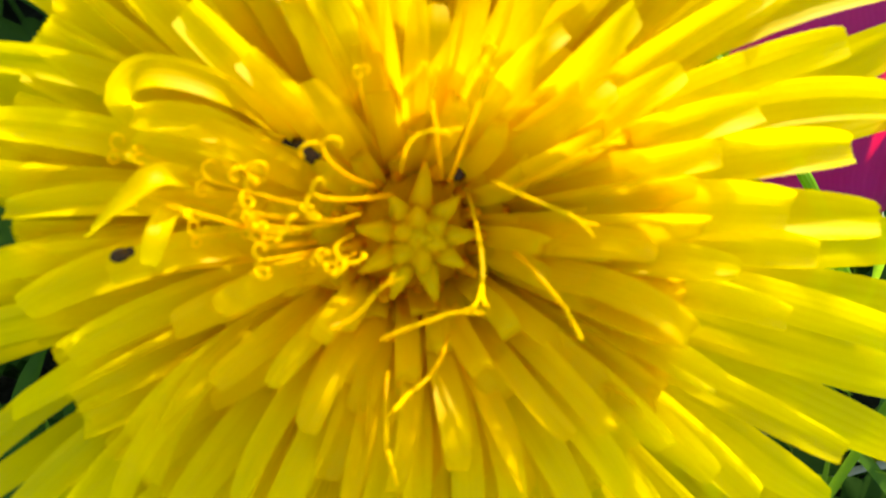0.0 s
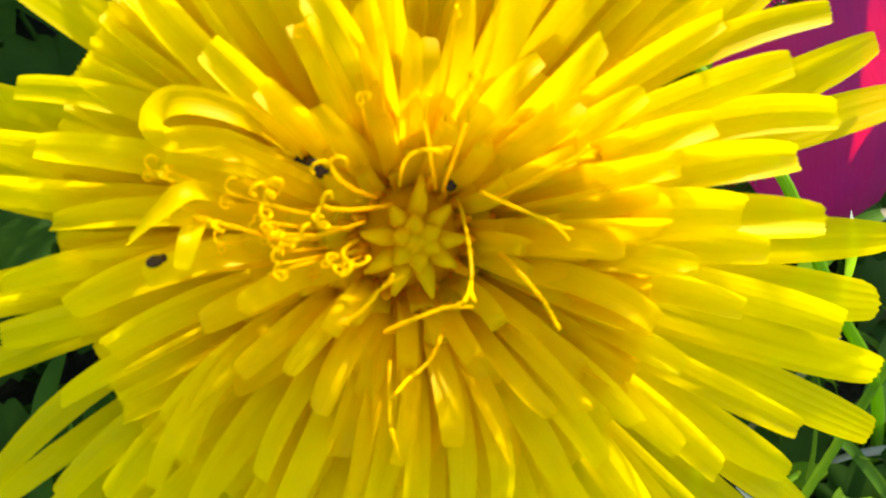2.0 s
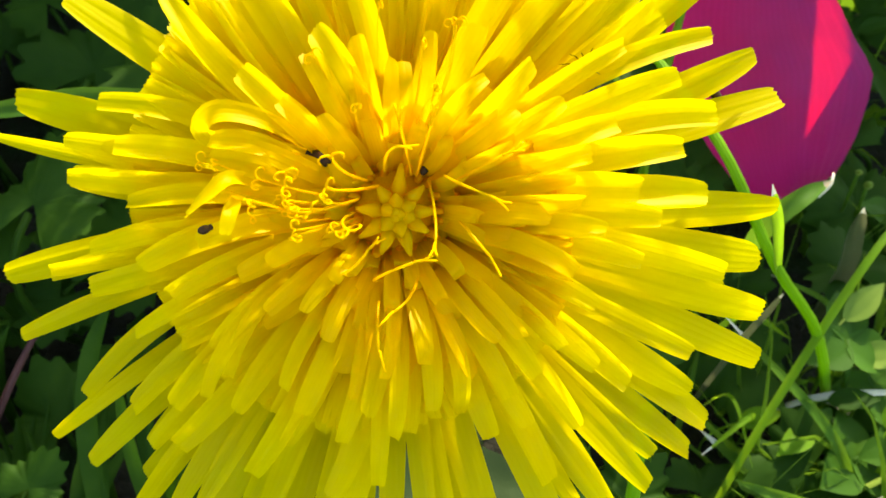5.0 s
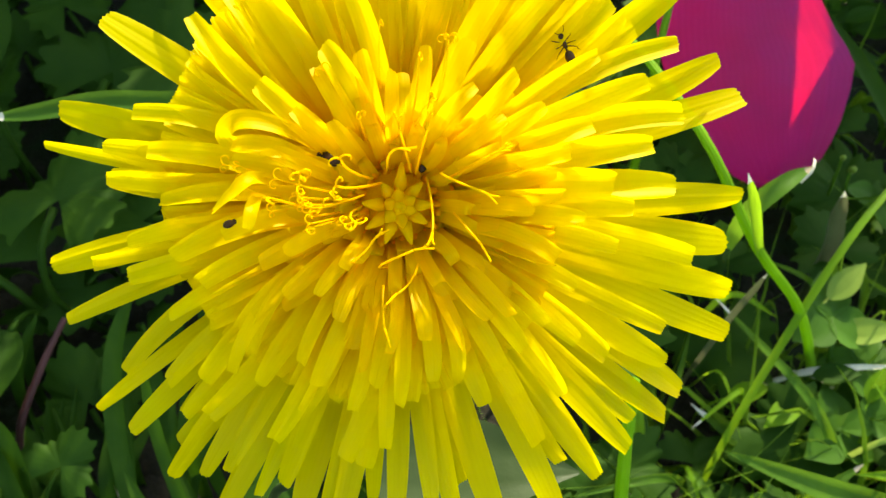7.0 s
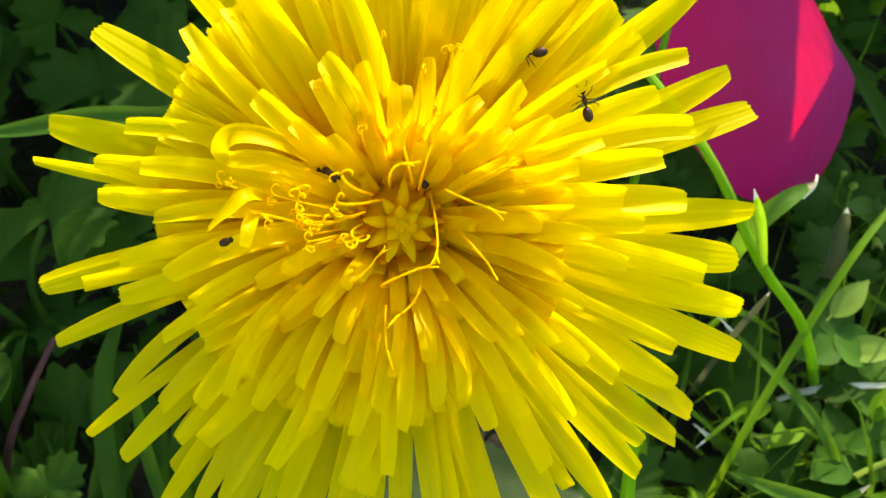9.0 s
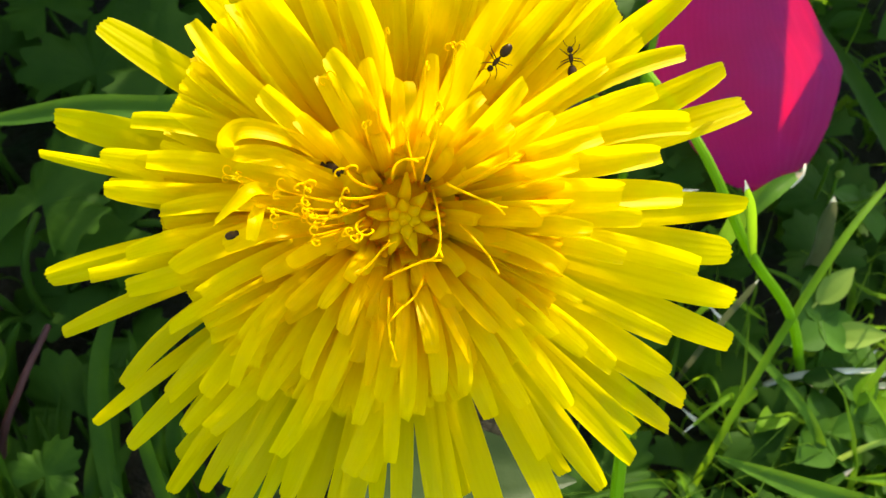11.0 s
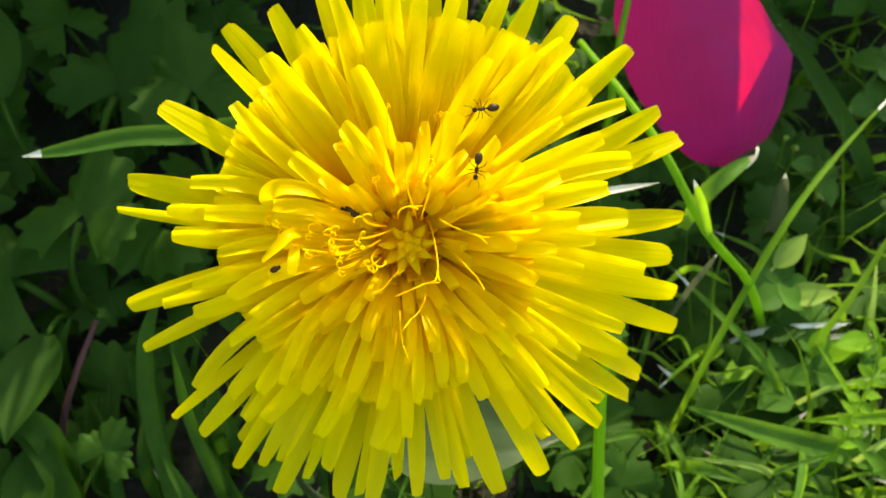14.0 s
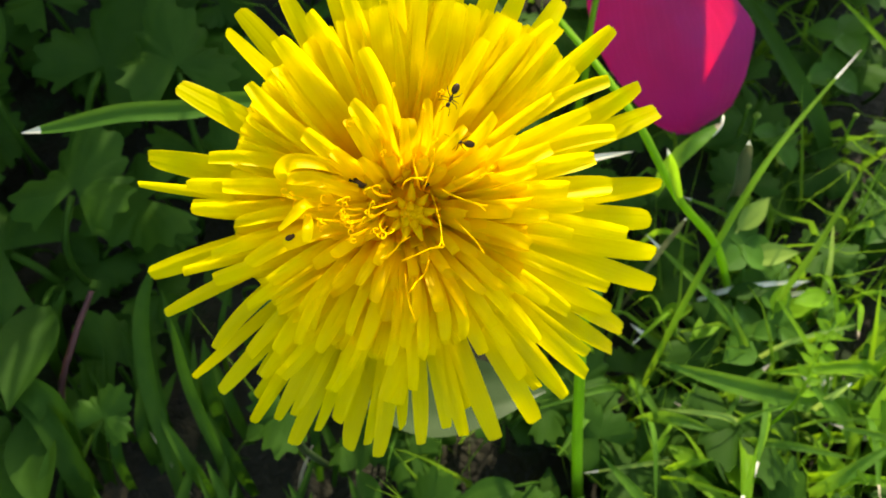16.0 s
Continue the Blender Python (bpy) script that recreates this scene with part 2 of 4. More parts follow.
# Ray florets: azimuth in degrees, reach, height and width in millimetres
OUTER_BELOW = [(-172, 23.8, 1.1, 1.6), (-171, 20.8, 2.3, 1.0), (-163, 23.7, 1.7, 1.1), (-148, 24.8, 2.1, 1.0), (-142, 23.9, 2.7, 1.6), (-138, 20.1, 3.6, 1.4), (-132, 24.4, 2.7, 1.6), (-128, 22.9, 3.1, 1.5), (-122, 24.6, 2.9, 1.7), (-115, 20.7, 3.9, 1.6), (-110, 23.3, 3.5, 2.0), (-106, 22.4, 3.9, 1.3), (-103, 23.6, 3.8, 1.7), (-100, 17.9, 4.8, 1.6), (-93, 22.2, 4.3, 1.5), (-86, 21.0, 4.3, 1.4), (-82, 22.3, 4.1, 1.5), (-75, 24.0, 3.7, 2.0), (-65, 24.3, 3.6, 1.9), (-56, 24.2, 3.3, 2.0), (-49, 24.4, 2.6, 1.9), (-41, 25.3, 1.5, 1.7), (-36, 25.1, 1.4, 1.8), (-33, 22.5, 2.3, 1.7)]
OUTER_ABOVE = [(-24, 26.2, 1.2, 1.8), (-17, 24.9, 1.9, 1.9), (-9, 23.6, 2.6, 2.2), (-1, 24.5, 2.4, 2.0), (15, 25.3, 2.3, 1.8), (22, 24.3, 3.0, 1.8), (36, 24.6, 3.8, 1.9), (49, 22.8, 4.7, 1.8), (58, 22.5, 4.8, 1.7), (64, 22.2, 4.8, 1.7), (74, 21.9, 4.7, 1.9), (80, 21.8, 4.6, 1.9), (85, 21.5, 4.6, 1.8), (90, 21.3, 4.4, 1.9), (95, 21.6, 4.2, 1.9), (103, 22.0, 3.7, 2.1), (114, 21.7, 3.3, 1.7), (124, 22.6, 2.6, 1.9), (129, 22.0, 2.8, 1.4), (145, 22.6, 2.4, 1.9), (162, 23.1, 1.9, 1.9), (166, 19.3, 2.9, 1.5), (168, 23.7, 1.5, 0.9), (172, 19.1, 2.8, 1.5)]
# Florets that lie over them: azimuth in degrees, reach and width in millimetres, sideways bow
SPOKES_WEST = [(-175, 17.7, 1.27, -1.6), (-174, 11.4, 1.21, -1.4), (-172, 20.4, 0.92, -0), (-170, 14.9, 1.46, -2.3), (-168, 18.2, 1.36, -0.2), (-162, 7.8, 1.05, -0.8), (-162, 13.7, 1.23, -1.4), (-161, 9.6, 1.2, -0.6), (-157, 16.5, 1.11, -1.2), (-151, 21.3, 1.33, -3.5), (-146, 9.2, 1.06, -0.5), (-146, 12.9, 1.23, -1.4), (-145, 19.2, 1.37, -1.7), (-141, 17.1, 1.42, -1.7), (-138, 13.3, 0.87, -3.5), (-138, 15.2, 0.95, -3.5), (-138, 19.9, 1.31, -0.7), (-137, 5.2, 0.83, -0.6), (-137, 7.6, 0.91, -0.5), (-135, 18.7, 1.52, 0.3)]
SPOKES_SOUTH = [(-131, 14.6, 1.39, -0.9), (-125, 11.8, 0.93, -1.3), (-122, 8.1, 0.98, -0.6), (-121, 17.4, 1.35, 0.5), (-118, 12.6, 1.22, -0.3), (-118, 14.7, 1.17, 0.6), (-106, 10.7, 0.85, -0.4), (-106, 13.4, 1.08, 0.4), (-105, 17, 1.42, 1.7), (-101, 11.5, 1.28, 0.6), (-98, 9.2, 0.91, 0.7), (-96, 15.8, 1.03, -0.3), (-93, 12.7, 1.01, 0.5), (-82, 8.4, 1.05, 0.3), (-82, 11.2, 1.14, 0.9)]
SPOKES_SOUTHEAST = [(-74, 11.4, 1, 1.6), (-69, 13.9, 1.31, 0.1), (-67, 10, 0.99, -0.1), (-62, 18.5, 1.45, 0.7), (-60, 12.1, 1.21, 0.3), (-60, 14.3, 1.24, 0), (-53, 8.9, 0.84, -0.5), (-51, 12, 1.21, 0.5), (-51, 16.4, 1.41, 0.8), (-46, 9.7, 0.91, 0.5), (-40, 11.9, 1.21, 0.5), (-39, 14.4, 1.31, 0.5), (-38, 16.9, 1.42, 0.8), (-27, 19.8, 1.32, 0.1), (-26, 12.3, 1.21, 0.6), (-19, 10.3, 1.12, 1.4), (-12, 14.1, 1.22, 0.7), (-12, 20.2, 1.55, 1.2)]
SPOKES_EAST = [(-5, 11.6, 1.33, 0.4), (-2, 15, 1.44, 0.9), (-1, 8.3, 1.1, 0.5), (2, 18.2, 2.02, 1), (4, 10.2, 1.18, 0.1), (5, 13.7, 1.78, 1.2), (12, 10, 1.11, 0.4), (12, 16.8, 1.68, 1.5), (16, 19.6, 1.66, 2.9), (17, 11.2, 1.11, 0.9), (22, 13.2, 1.33, 1.1), (25, 17.9, 1.47, 1.6), (28, 21.2, 1.37, 3.1), (31, 7.3, 0.82, 0.5), (34, 11.1, 1.18, 0.4), (36, 15.8, 1.14, 1.2), (40, 8.7, 1.03, 0.5), (47, 20.8, 2.3, 2), (48, 11.2, 1.17, 0.2), (52, 18.4, 1.7, 1.6)]
SPOKES_NORTH = [(57, 9, 0.89, 1.5), (60, 18.6, 1.6, 2), (63, 16.3, 1.4, 1.7), (66, 11.4, 1.24, 0.2), (74, 21.2, 1.4, 1.6), (79, 10.3, 1.17, -0.2), (82, 20.6, 1.7, 0.8), (89, 21.6, 1.6, -0.3), (91, 8.7, 0.96, 0.4), (101, 15, 1.6, -1.5), (101, 21.0, 1.8, -0.6), (102, 10.2, 1.17, 0.2), (111, 19.3, 1.9, -1.2), (113, 11.3, 1.6, -1), (118, 10.3, 1.25, -0.1), (121, 18.9, 2.4, -0.5)]
SPOKES_NORTHWEST = [(126, 7.1, 0.96, -0), (129, 16.3, 0.51, 1.4), (134, 9.2, 1.11, -0.2), (135, 17.9, 1.47, 1.4), (136, 11.9, 1.41, 0), (153, 8.9, 1.05, -0.2), (158, 18.1, 1.19, -2.7), (162, 11.1, 1.27, -0.8), (165, 16.5, 1.4, -1.5), (166, 19.5, 1.37, -0.7), (172, 10.4, 1.2, -0.6), (172, 19, 1.36, -0.3), (176, 15.3, 1.17, -1.6)]

# Styles: foot, bend and tip, in millimetres of the head's space
STYLES_UPPER = [ (-1.7, 2.0, 6.0, -3.3, 2.5, 8.5, -3.6, 3.4, 9.5), (-1.1, 1.7, 6.0, -3.1, 1.4, 8.0, -3.9, 1.8, 9.5), (-2.3, 1.0, 6.5, -3.6, 0.7, 8.5, -4.6, 0.6, 9.5), (-2.5, 0.2, 6.0, -3.6, 0.0, 8.5, -2.9, -0.4, 9.8), (-0.7, 2.5, 6.0, -0.9, 3.8, 9.0, -0.1, 3.9, 9.8), (0.8, 2.3, 6.0, 0.3, 4.0, 9.0, -0.0, 5.0, 10.0), (1.1, 2.2, 6.0, 1.3, 3.8, 9.0, 1.7, 5.0, 9.6), (3.2, 1.9, 7.0, 4.0, 2.5, 8.6, 5.5, 3.3, 9.4), (2.6, 2.2, 7.0, 3.2, 1.8, 9.0, 4.9, 1.1, 9.0) ]
STYLES_LOWER = [ (3.4, -0.4, 7.0, 3.5, -0.6, 9.6, 4.7, -2.1, 9.6), (1.9, 1.9, 5.0, 2.0, -0.1, 9.0, 1.7, -1.2, 10.2), (-4.0, -3.5, 6.5, -2.7, -2.9, 8.6, -1.8, -1.5, 9.6), (-0.9, -3.8, 5.5, -2.7, -3.6, 8.4, 0.6, -2.3, 9.5), (1.0, -3.6, 6.5, 0.5, -4.6, 8.5, -0.6, -5.0, 9.3), (-5.7, 0.3, 7.0, -6.9, 0.9, 8.5, -7.9, 1.2, 9.0), (-5.7, 2.3, 6.5, -6.0, 1.9, 8.0, -6.1, 2.6, 8.8), (-1.3, -4.8, 7.0, -1.5, -5.9, 8.5, -1.4, -7.2, 8.8) ]


def floret_mesh(azimuth, reach, height, width, root, rng, rise=1.0, teeth=0.1, cup=0.25, drift=0.0, blunt=0.45, belly=1.12, taper=0.0, curl=0.0):
    """One strap-shaped floret from the root (radius, height) out to its toothed tip; drift: sideways bow in millimetres; curl: how far the tip bends up."""
    a = radians(azimuth)
    out, across, up = Vector((math.cos(a), math.sin(a), 0)), Vector((-math.sin(a), math.cos(a), 0)), Vector((0, 0, 1))
    r0, h0 = root
    profile = [(r0, h0, 0), (r0 + 0.12 * (reach - r0), h0 + 0.75 * (height - h0) + 1.2 * rise, 0.2 * drift),
               (0.55 * reach + 0.45 * r0, height + 1.3 * rise, drift), (reach, height, 0)]
    slim, lip, slant = rng.uniform(0.14, 0.42) + taper, rng.uniform(-1.1, 0.5) + curl, rng.uniform(-0.3, 0.3)
    path = []
    along = [0.0, 0.1, 0.2, 0.3, 0.4, 0.5, 0.6, 0.7, 0.79, 0.86, 0.91, 0.955, 1.0]
    for v in along:
        r, h, s = bezier(profile, v)
        path.append((out * r + up * (h + lip * (max(0.0, (v - 0.82) / 0.18) ** 2 - v ** 3)) + across * s) * MM)
    bite = [rng.uniform(0.3, 1.3) for _ in range(6)]

    def wide(share):
        v = along[round(share * 12)]
        grown = 0.36 + (belly - 0.36) * math.sin(min(1.0, v / 0.7) * 1.571) ** 0.9
        return width * MM * grown * (1 - min(0.7, slim) * max(0.0, (v - 0.7) / 0.3) ** 2.8)

    def ends(u):
        tooth = abs(math.sin((u * 2.5 + 0.5) * math.pi))
        return teeth * 3.0 * (0.7 * tooth * bite[int((u + 1) * 2.49)] - 0.5) - 0.5 * blunt * abs(u) ** 3 + slant * u
    bm = bmesh.new()
    ribbon(bm, path, wide, up.lerp(out, -0.15), columns=10, cup=cup, ends=ends, ripple=rng.uniform(-0.035, 0.035), phase=rng.uniform(0, 6), twist=rng.gauss(0, 0.3))
    return bm


def crown(azimuth, reach):
    """Height of the head's domed surface of florets, in millimetres; the dome is fuller on one side."""
    a, r = radians(azimuth), reach / 25
    dome = 7.59 + 1.24 * r - 2.47 * r ** 2 - 4.25 * r ** 3
    return dome + r * (3.93 * math.cos(a) - 0.3 * math.sin(a)) - r ** 2 * (3.1 * math.cos(a) - 0.4 * math.sin(a) + 0.74 * math.cos(2 * a) - 0.66 * math.sin(2 * a))


def add_style(head, foot, bend, tip, curl, rng, thick=0.13):
    """A pollen-dusted style that forks into two curled arms. foot, bend, tip in millimetres of the head's space."""
    bm = bmesh.new()
    stalk = [bezier((foot, bend, tip), k / 8) * MM for k in range(9)]
    tube(bm, stalk, lambda v: thick * MM * (1.0 - 0.15 * v), 6, 0.12, rng)
    style = part("style", bm, GOLD, head)
    ahead = (stalk[-1] - stalk[-2]).normalized()
    side = ahead.cross(Vector((rng.uniform(-1, 1), rng.uniform(-1, 1), rng.uniform(-1, 1)))).normalized()
    for sign in (1, -1):
        p, heading, arm = stalk[-1].copy(), ahead.copy(), [stalk[-1].copy()]
        turns = curl * rng.uniform(0.75, 1.2)
        for k in range(12):
            heading = Matrix.Rotation(sign * turns / 12 * (0.6 + 0.07 * k), 3, side) @ heading
            p = p + heading * 0.105 * MM + side * 0.02 * MM
            arm.append(p.copy())
        bm = bmesh.new()
        tube(bm, arm, lambda v: thick * 0.9 * MM * (1 - 0.25 * v), 6, 0.38, rng)
        part("stigma_arm", bm, STYLE, style)


def build_dandelion():
    rng = random.Random(11)
    head = thing("dandelion", HEAD, "bright yellow dandelion in full bloom on a pale hollow stem", "flower")
    for azimuth, reach, height, width in OUTER_BELOW + OUTER_ABOVE:
        part("ray_floret", floret_mesh(azimuth, reach, height, width * (0.94 if 40 < azimuth < 130 else 0.88 if -145 < azimuth < -45 else 1.04), (2.6, -4.5), rng, rng.uniform(0.2, 0.9), cup=rng.uniform(-0.1, 0.32), drift=-1.2 if azimuth < -122 else rng.uniform(-0.5, 0.5), belly=1.2, blunt=rng.uniform(0.5, 1.0), taper=0.12 if azimuth > -30 else 0.06), LEMON, head)
    # slender florets tucked under the lower edge
    tuck = random.Random(8)
    for azimuth, reach in ((-135, 22.2), (-125, 22.0), (-118, 22.6), (-97, 21.2), (-79, 20.4), (-60, 22.0), (-45, 23.0)):
        part("ray_floret", floret_mesh(azimuth, reach, 2.6, tuck.uniform(1.1, 1.4), (2.6, -4.5), tuck, tuck.uniform(0.3, 0.9), cup=tuck.uniform(0.0, 0.4), drift=tuck.uniform(-1.0, 0.6), belly=1.2, blunt=tuck.uniform(0.5, 1.0), taper=0.1), LEMON, head)
    # the florets that lie on top, shorter towards the middle
    for azimuth, reach, width, drift in SPOKES_WEST + SPOKES_SOUTH + SPOKES_SOUTHEAST + SPOKES_EAST + SPOKES_NORTH + SPOKES_NORTHWEST:
        height, fold = crown(azimuth, reach) + 0.25, rng.uniform(0.15, 0.6)
        part("ray_floret", floret_mesh(azimuth, reach, height, width * (0.84 if 40 < azimuth < 130 and reach > 14 else 0.97), (2.5, -3.0), rng, 0.45 + 0.4 * rng.random(), cup=fold if reach > 9 else rng.uniform(-0.15, 0.5), drift=drift, blunt=rng.uniform(0.4, 0.9)), LEMON if reach > 16 else YELLOW if reach > 11 else GOLD, head)
    # layers of straps between and below them
    for k in range(300):
        azimuth = k * 137.508 + 40 + rng.uniform(-6, 6)
        reach = 8.0 + 11.5 * ((k * 0.618) % 1) ** 0.9
        height = crown(azimuth, reach) - rng.uniform(0.5, 1.9)
        width = 0.75 + 0.035 * reach + rng.uniform(-0.12, 0.25)
        part("ray_floret", floret_mesh(azimuth, reach, height, width, (2.6, -4.0), rng, rng.uniform(0.2, 0.7), cup=rng.uniform(0.1, 0.5), drift=rng.uniform(-0.8, 0.8), blunt=rng.uniform(0.3, 0.7)), LEMON if reach > 16 else YELLOW if reach > 11 else GOLD, head)
    # inner florets, shorter and steeper towards the middle
    for k in range(60):
        f = k / 59
        azimuth = k * 137.508 + rng.uniform(-8, 8)
        reach = 10.5 - 5.6 * f + rng.uniform(-0.8, 0.8)
        height = crown(azimuth, reach) - 0.6 - 1.0 * f + rng.uniform(-0.5, 0.3)
        part("inner_floret", floret_mesh(azimuth, reach, height, 1.15 - 0.35 * f, (2.4 - 0.3 * f, -2.0), rng, 0.5, 0.08, rng.uniform(-0.2, 0.5), rng.uniform(-0.7, 0.7), 0.6), GOLD, head)
    for k in range(26):
        a = k * 137.508
        reach = 3.2 + 1.7 * (k / 25) + rng.uniform(-0.2, 0.2)
        part("inner_floret", floret_mesh(a, reach, 3.6 + 1.6 * k / 25 + rng.uniform(-0.5, 0.5), rng.uniform(0.7, 1.0), (1.9, -1.5), rng, 0.4, 0.08, rng.uniform(0.0, 0.5), rng.uniform(-0.4, 0.4)), GOLD, head)
    # the closed young florets in the sunken middle: a star of tips
    for ring, (count, reach, foot, high, thick) in enumerate(((9, 2.45, 0.7, 5.3, 0.58), (6, 1.2, 0.35, 5.45, 0.66), (3, 0.4, 0.1, 5.5, 0.6))):
        for k in range(count):
            a = 2 * math.pi * (k + 0.25 + 0.37 * ring) / count + rng.uniform(-0.14, 0.14)
            out, long = Vector((math.cos(a), math.sin(a), 0)), reach * rng.uniform(0.8, 1.12) * (1.25 if ring == 0 and k == 2 else 1.0)
            points = (out * foot + Vector((0, 0, -1)), out * foot * 0.9 + Vector((0, 0, high - 0.5)), out * (foot + 0.4 * (long - foot)) + Vector((0, 0, high + 0.2)), out * long + Vector((0, 0, high - 0.25)))
            bm = bmesh.new()
            tube(bm, [bezier(points, i / 11) * MM for i in range(12)], lambda v: MM * thick * (1.0 - 0.82 * v ** 2.4), 10, 0.03, rng)
            part("young_floret", bm, GOLD, head)
    for k in range(46):
        a, foot = k * 2.39996, 1.9 + 1.2 * (k / 45)
        out, high = Vector((math.cos(a), math.sin(a), 0)), 3.0 + 1.3 * rng.random()
        bm = bmesh.new()
        tube(bm, [bezier((out * foot, out * foot + Vector((0, 0, 0.7 * high)), out * (foot + 0.5 + 0.5 * rng.random()) + Vector((0, 0, high))), i / 7) * MM for i in range(8)], lambda v: MM * 0.42 * (1.0 - 0.6 * v ** 3), 8, 0.04, rng)
        part("young_floret", bm, AMBER, head)
    bm = bmesh.new()
    blob(bm, (0, 0, 0.9 * MM), (3.4 * MM, 3.4 * MM, 2.6 * MM))
    part("receptacle", bm, AMBER, head, "golden middle of packed young buds")
    # a withered brown bract between the outer florets
    bm = bmesh.new()
    ribbon(bm, smooth_path([Vector(q) * MM for q in ((-9.5, 4.6, 0.2), (-11.2, 5.7, 1.4), (-12.6, 6.7, 1.9), (-14.2, 7.9, 1.5))], 10), lambda v: MM * 1.5 * max(0.1, 1 - v ** 3), (0, 0, 1), 6, 0.3, ripple=0.08)
    part("withered_bract", bm, BROWN, head, "withered brown bract")
    # styles with curled stigmas
    for k, row in enumerate(STYLES_UPPER + STYLES_LOWER):
        foot, bend, tip = row[:3], row[3:6], row[6:]
        add_style(head, foot, bend, tip, 4.8 if tip[0] < -2 else 0.5, rng, 0.085)
    for k in range(11):
        tip = Vector((rng.uniform(-6.6, -3.2), rng.uniform(-1.9, 2.0), rng.uniform(8.0, 9.0)))
        add_style(head, tip * 0.7 + Vector((0, 0, 0.6)), tip * 0.85 + Vector((0, 0, 1.0)), tip, rng.uniform(4.5, 7.5), rng, 0.065)
    for k in range(14):
        a = rng.uniform(55, 185)
        reach = rng.uniform(6.5, 12.5)
        top = crown(a, reach) + rng.uniform(0.5, 0.9)
        out = Vector((math.cos(radians(a)), math.sin(radians(a)), 0))
        tip = out * reach + Vector((0, 0, top)) + Vector((rng.uniform(-1, 1), rng.uniform(-1, 1), 0)) * 0.6
        add_style(head, out * reach * 0.7 + Vector((0, 0, top - 1.5)), out * reach * 0.85 + Vector((0, 0, top - 0.3)), tip, rng.uniform(3.5, 7.5), rng, rng.uniform(0.04, 0.06))
    # stray straps: one curled over, one twisted across, one standing up
    for points, width, twist in (([(-4.2, 3.6, 3.0), (-6.6, 5.2, 6.4), (-8.6, 5.9, 7.0), (-10.0, 5.9, 6.8), (-10.7, 5.2, 6.0), (-10.3, 4.6, 5.2), (-9.4, 4.4, 4.7)], 1.5, 0.9), ([(-4.6, 2.6, 3.6), (-6.8, 3.9, 6.5), (-8.8, 4.4, 6.6), (-10.4, 4.5, 5.9)], 1.3, 0.3), ([(-7.1, 1.7, 4.0), (-9.0, 2.4, 7.5), (-10.3, 1.5, 8.0), (-11.6, 0.4, 7.6)], 1.1, 1.3), ([(-9.0, 1.4, 5.0), (-9.1, 0.7, 8.0), (-9.4, -0.6, 8.6)], 0.9, 0.4)):
        path = smooth_path([Vector(q) * MM for q in points], 20)
        bm = bmesh.new()
        ribbon(bm, path, lambda v: width * MM * (0.5 + 0.5 * min(1, v * 2)) * (1 - 0.3 * v ** 6), (0.1, 0.1, 1), 8, 0.35, twist=twist)
        part("stray_floret", bm, YELLOW, head)
    # green cup of bracts below, and the stem
    bm = bmesh.new()
    tube(bm, [Vector((0, 0, z * MM)) for z in (-15, -13.5, -11, -8, -5, -3, -2)], lambda v: MM * (1.6 + 4.2 * math.sin(min(1, v * 1.25) * 1.57)), 16)
    part("involucre", bm, CLOVER, head, "green cup of bracts under the head")
    for k in range(16):
        a = 2 * math.pi * k / 16
        out = Vector((math.cos(a), math.sin(a), 0))
        path = [bezier((out * 4.5 + Vector((0, 0, -12)), out * 6.4 + Vector((0, 0, -7)), out * 6.2 + Vector((0, 0, -1.5)), out * (9 + k % 3) + Vector((0, 0, -2.5))), i / 8) * MM for i in range(9)]
        bm = bmesh.new()
        ribbon(bm, path, lambda v: MM * 2.4 * (1 - v) ** 0.6 + 0.00005, out, 6, -0.3)
        part("bract", bm, CLOVER, head)
    foot = HEAD.inverted() @ Vector((0.004, 0.012, -0.004))
    bm = bmesh.new()
    tube(bm, [bezier((Vector((0, 0, -14 * MM)), Vector((0, 0, -34 * MM)), foot + (HEAD.inverted().to_3x3() @ Vector((0, 0.004, 0.03))), foot), i / 14) for i in range(15)], lambda v: MM * (1.7 + 0.4 * v), 12)
    part("stem", bm, CLOVER, head, "pale green hollow stem")


build_dandelion()


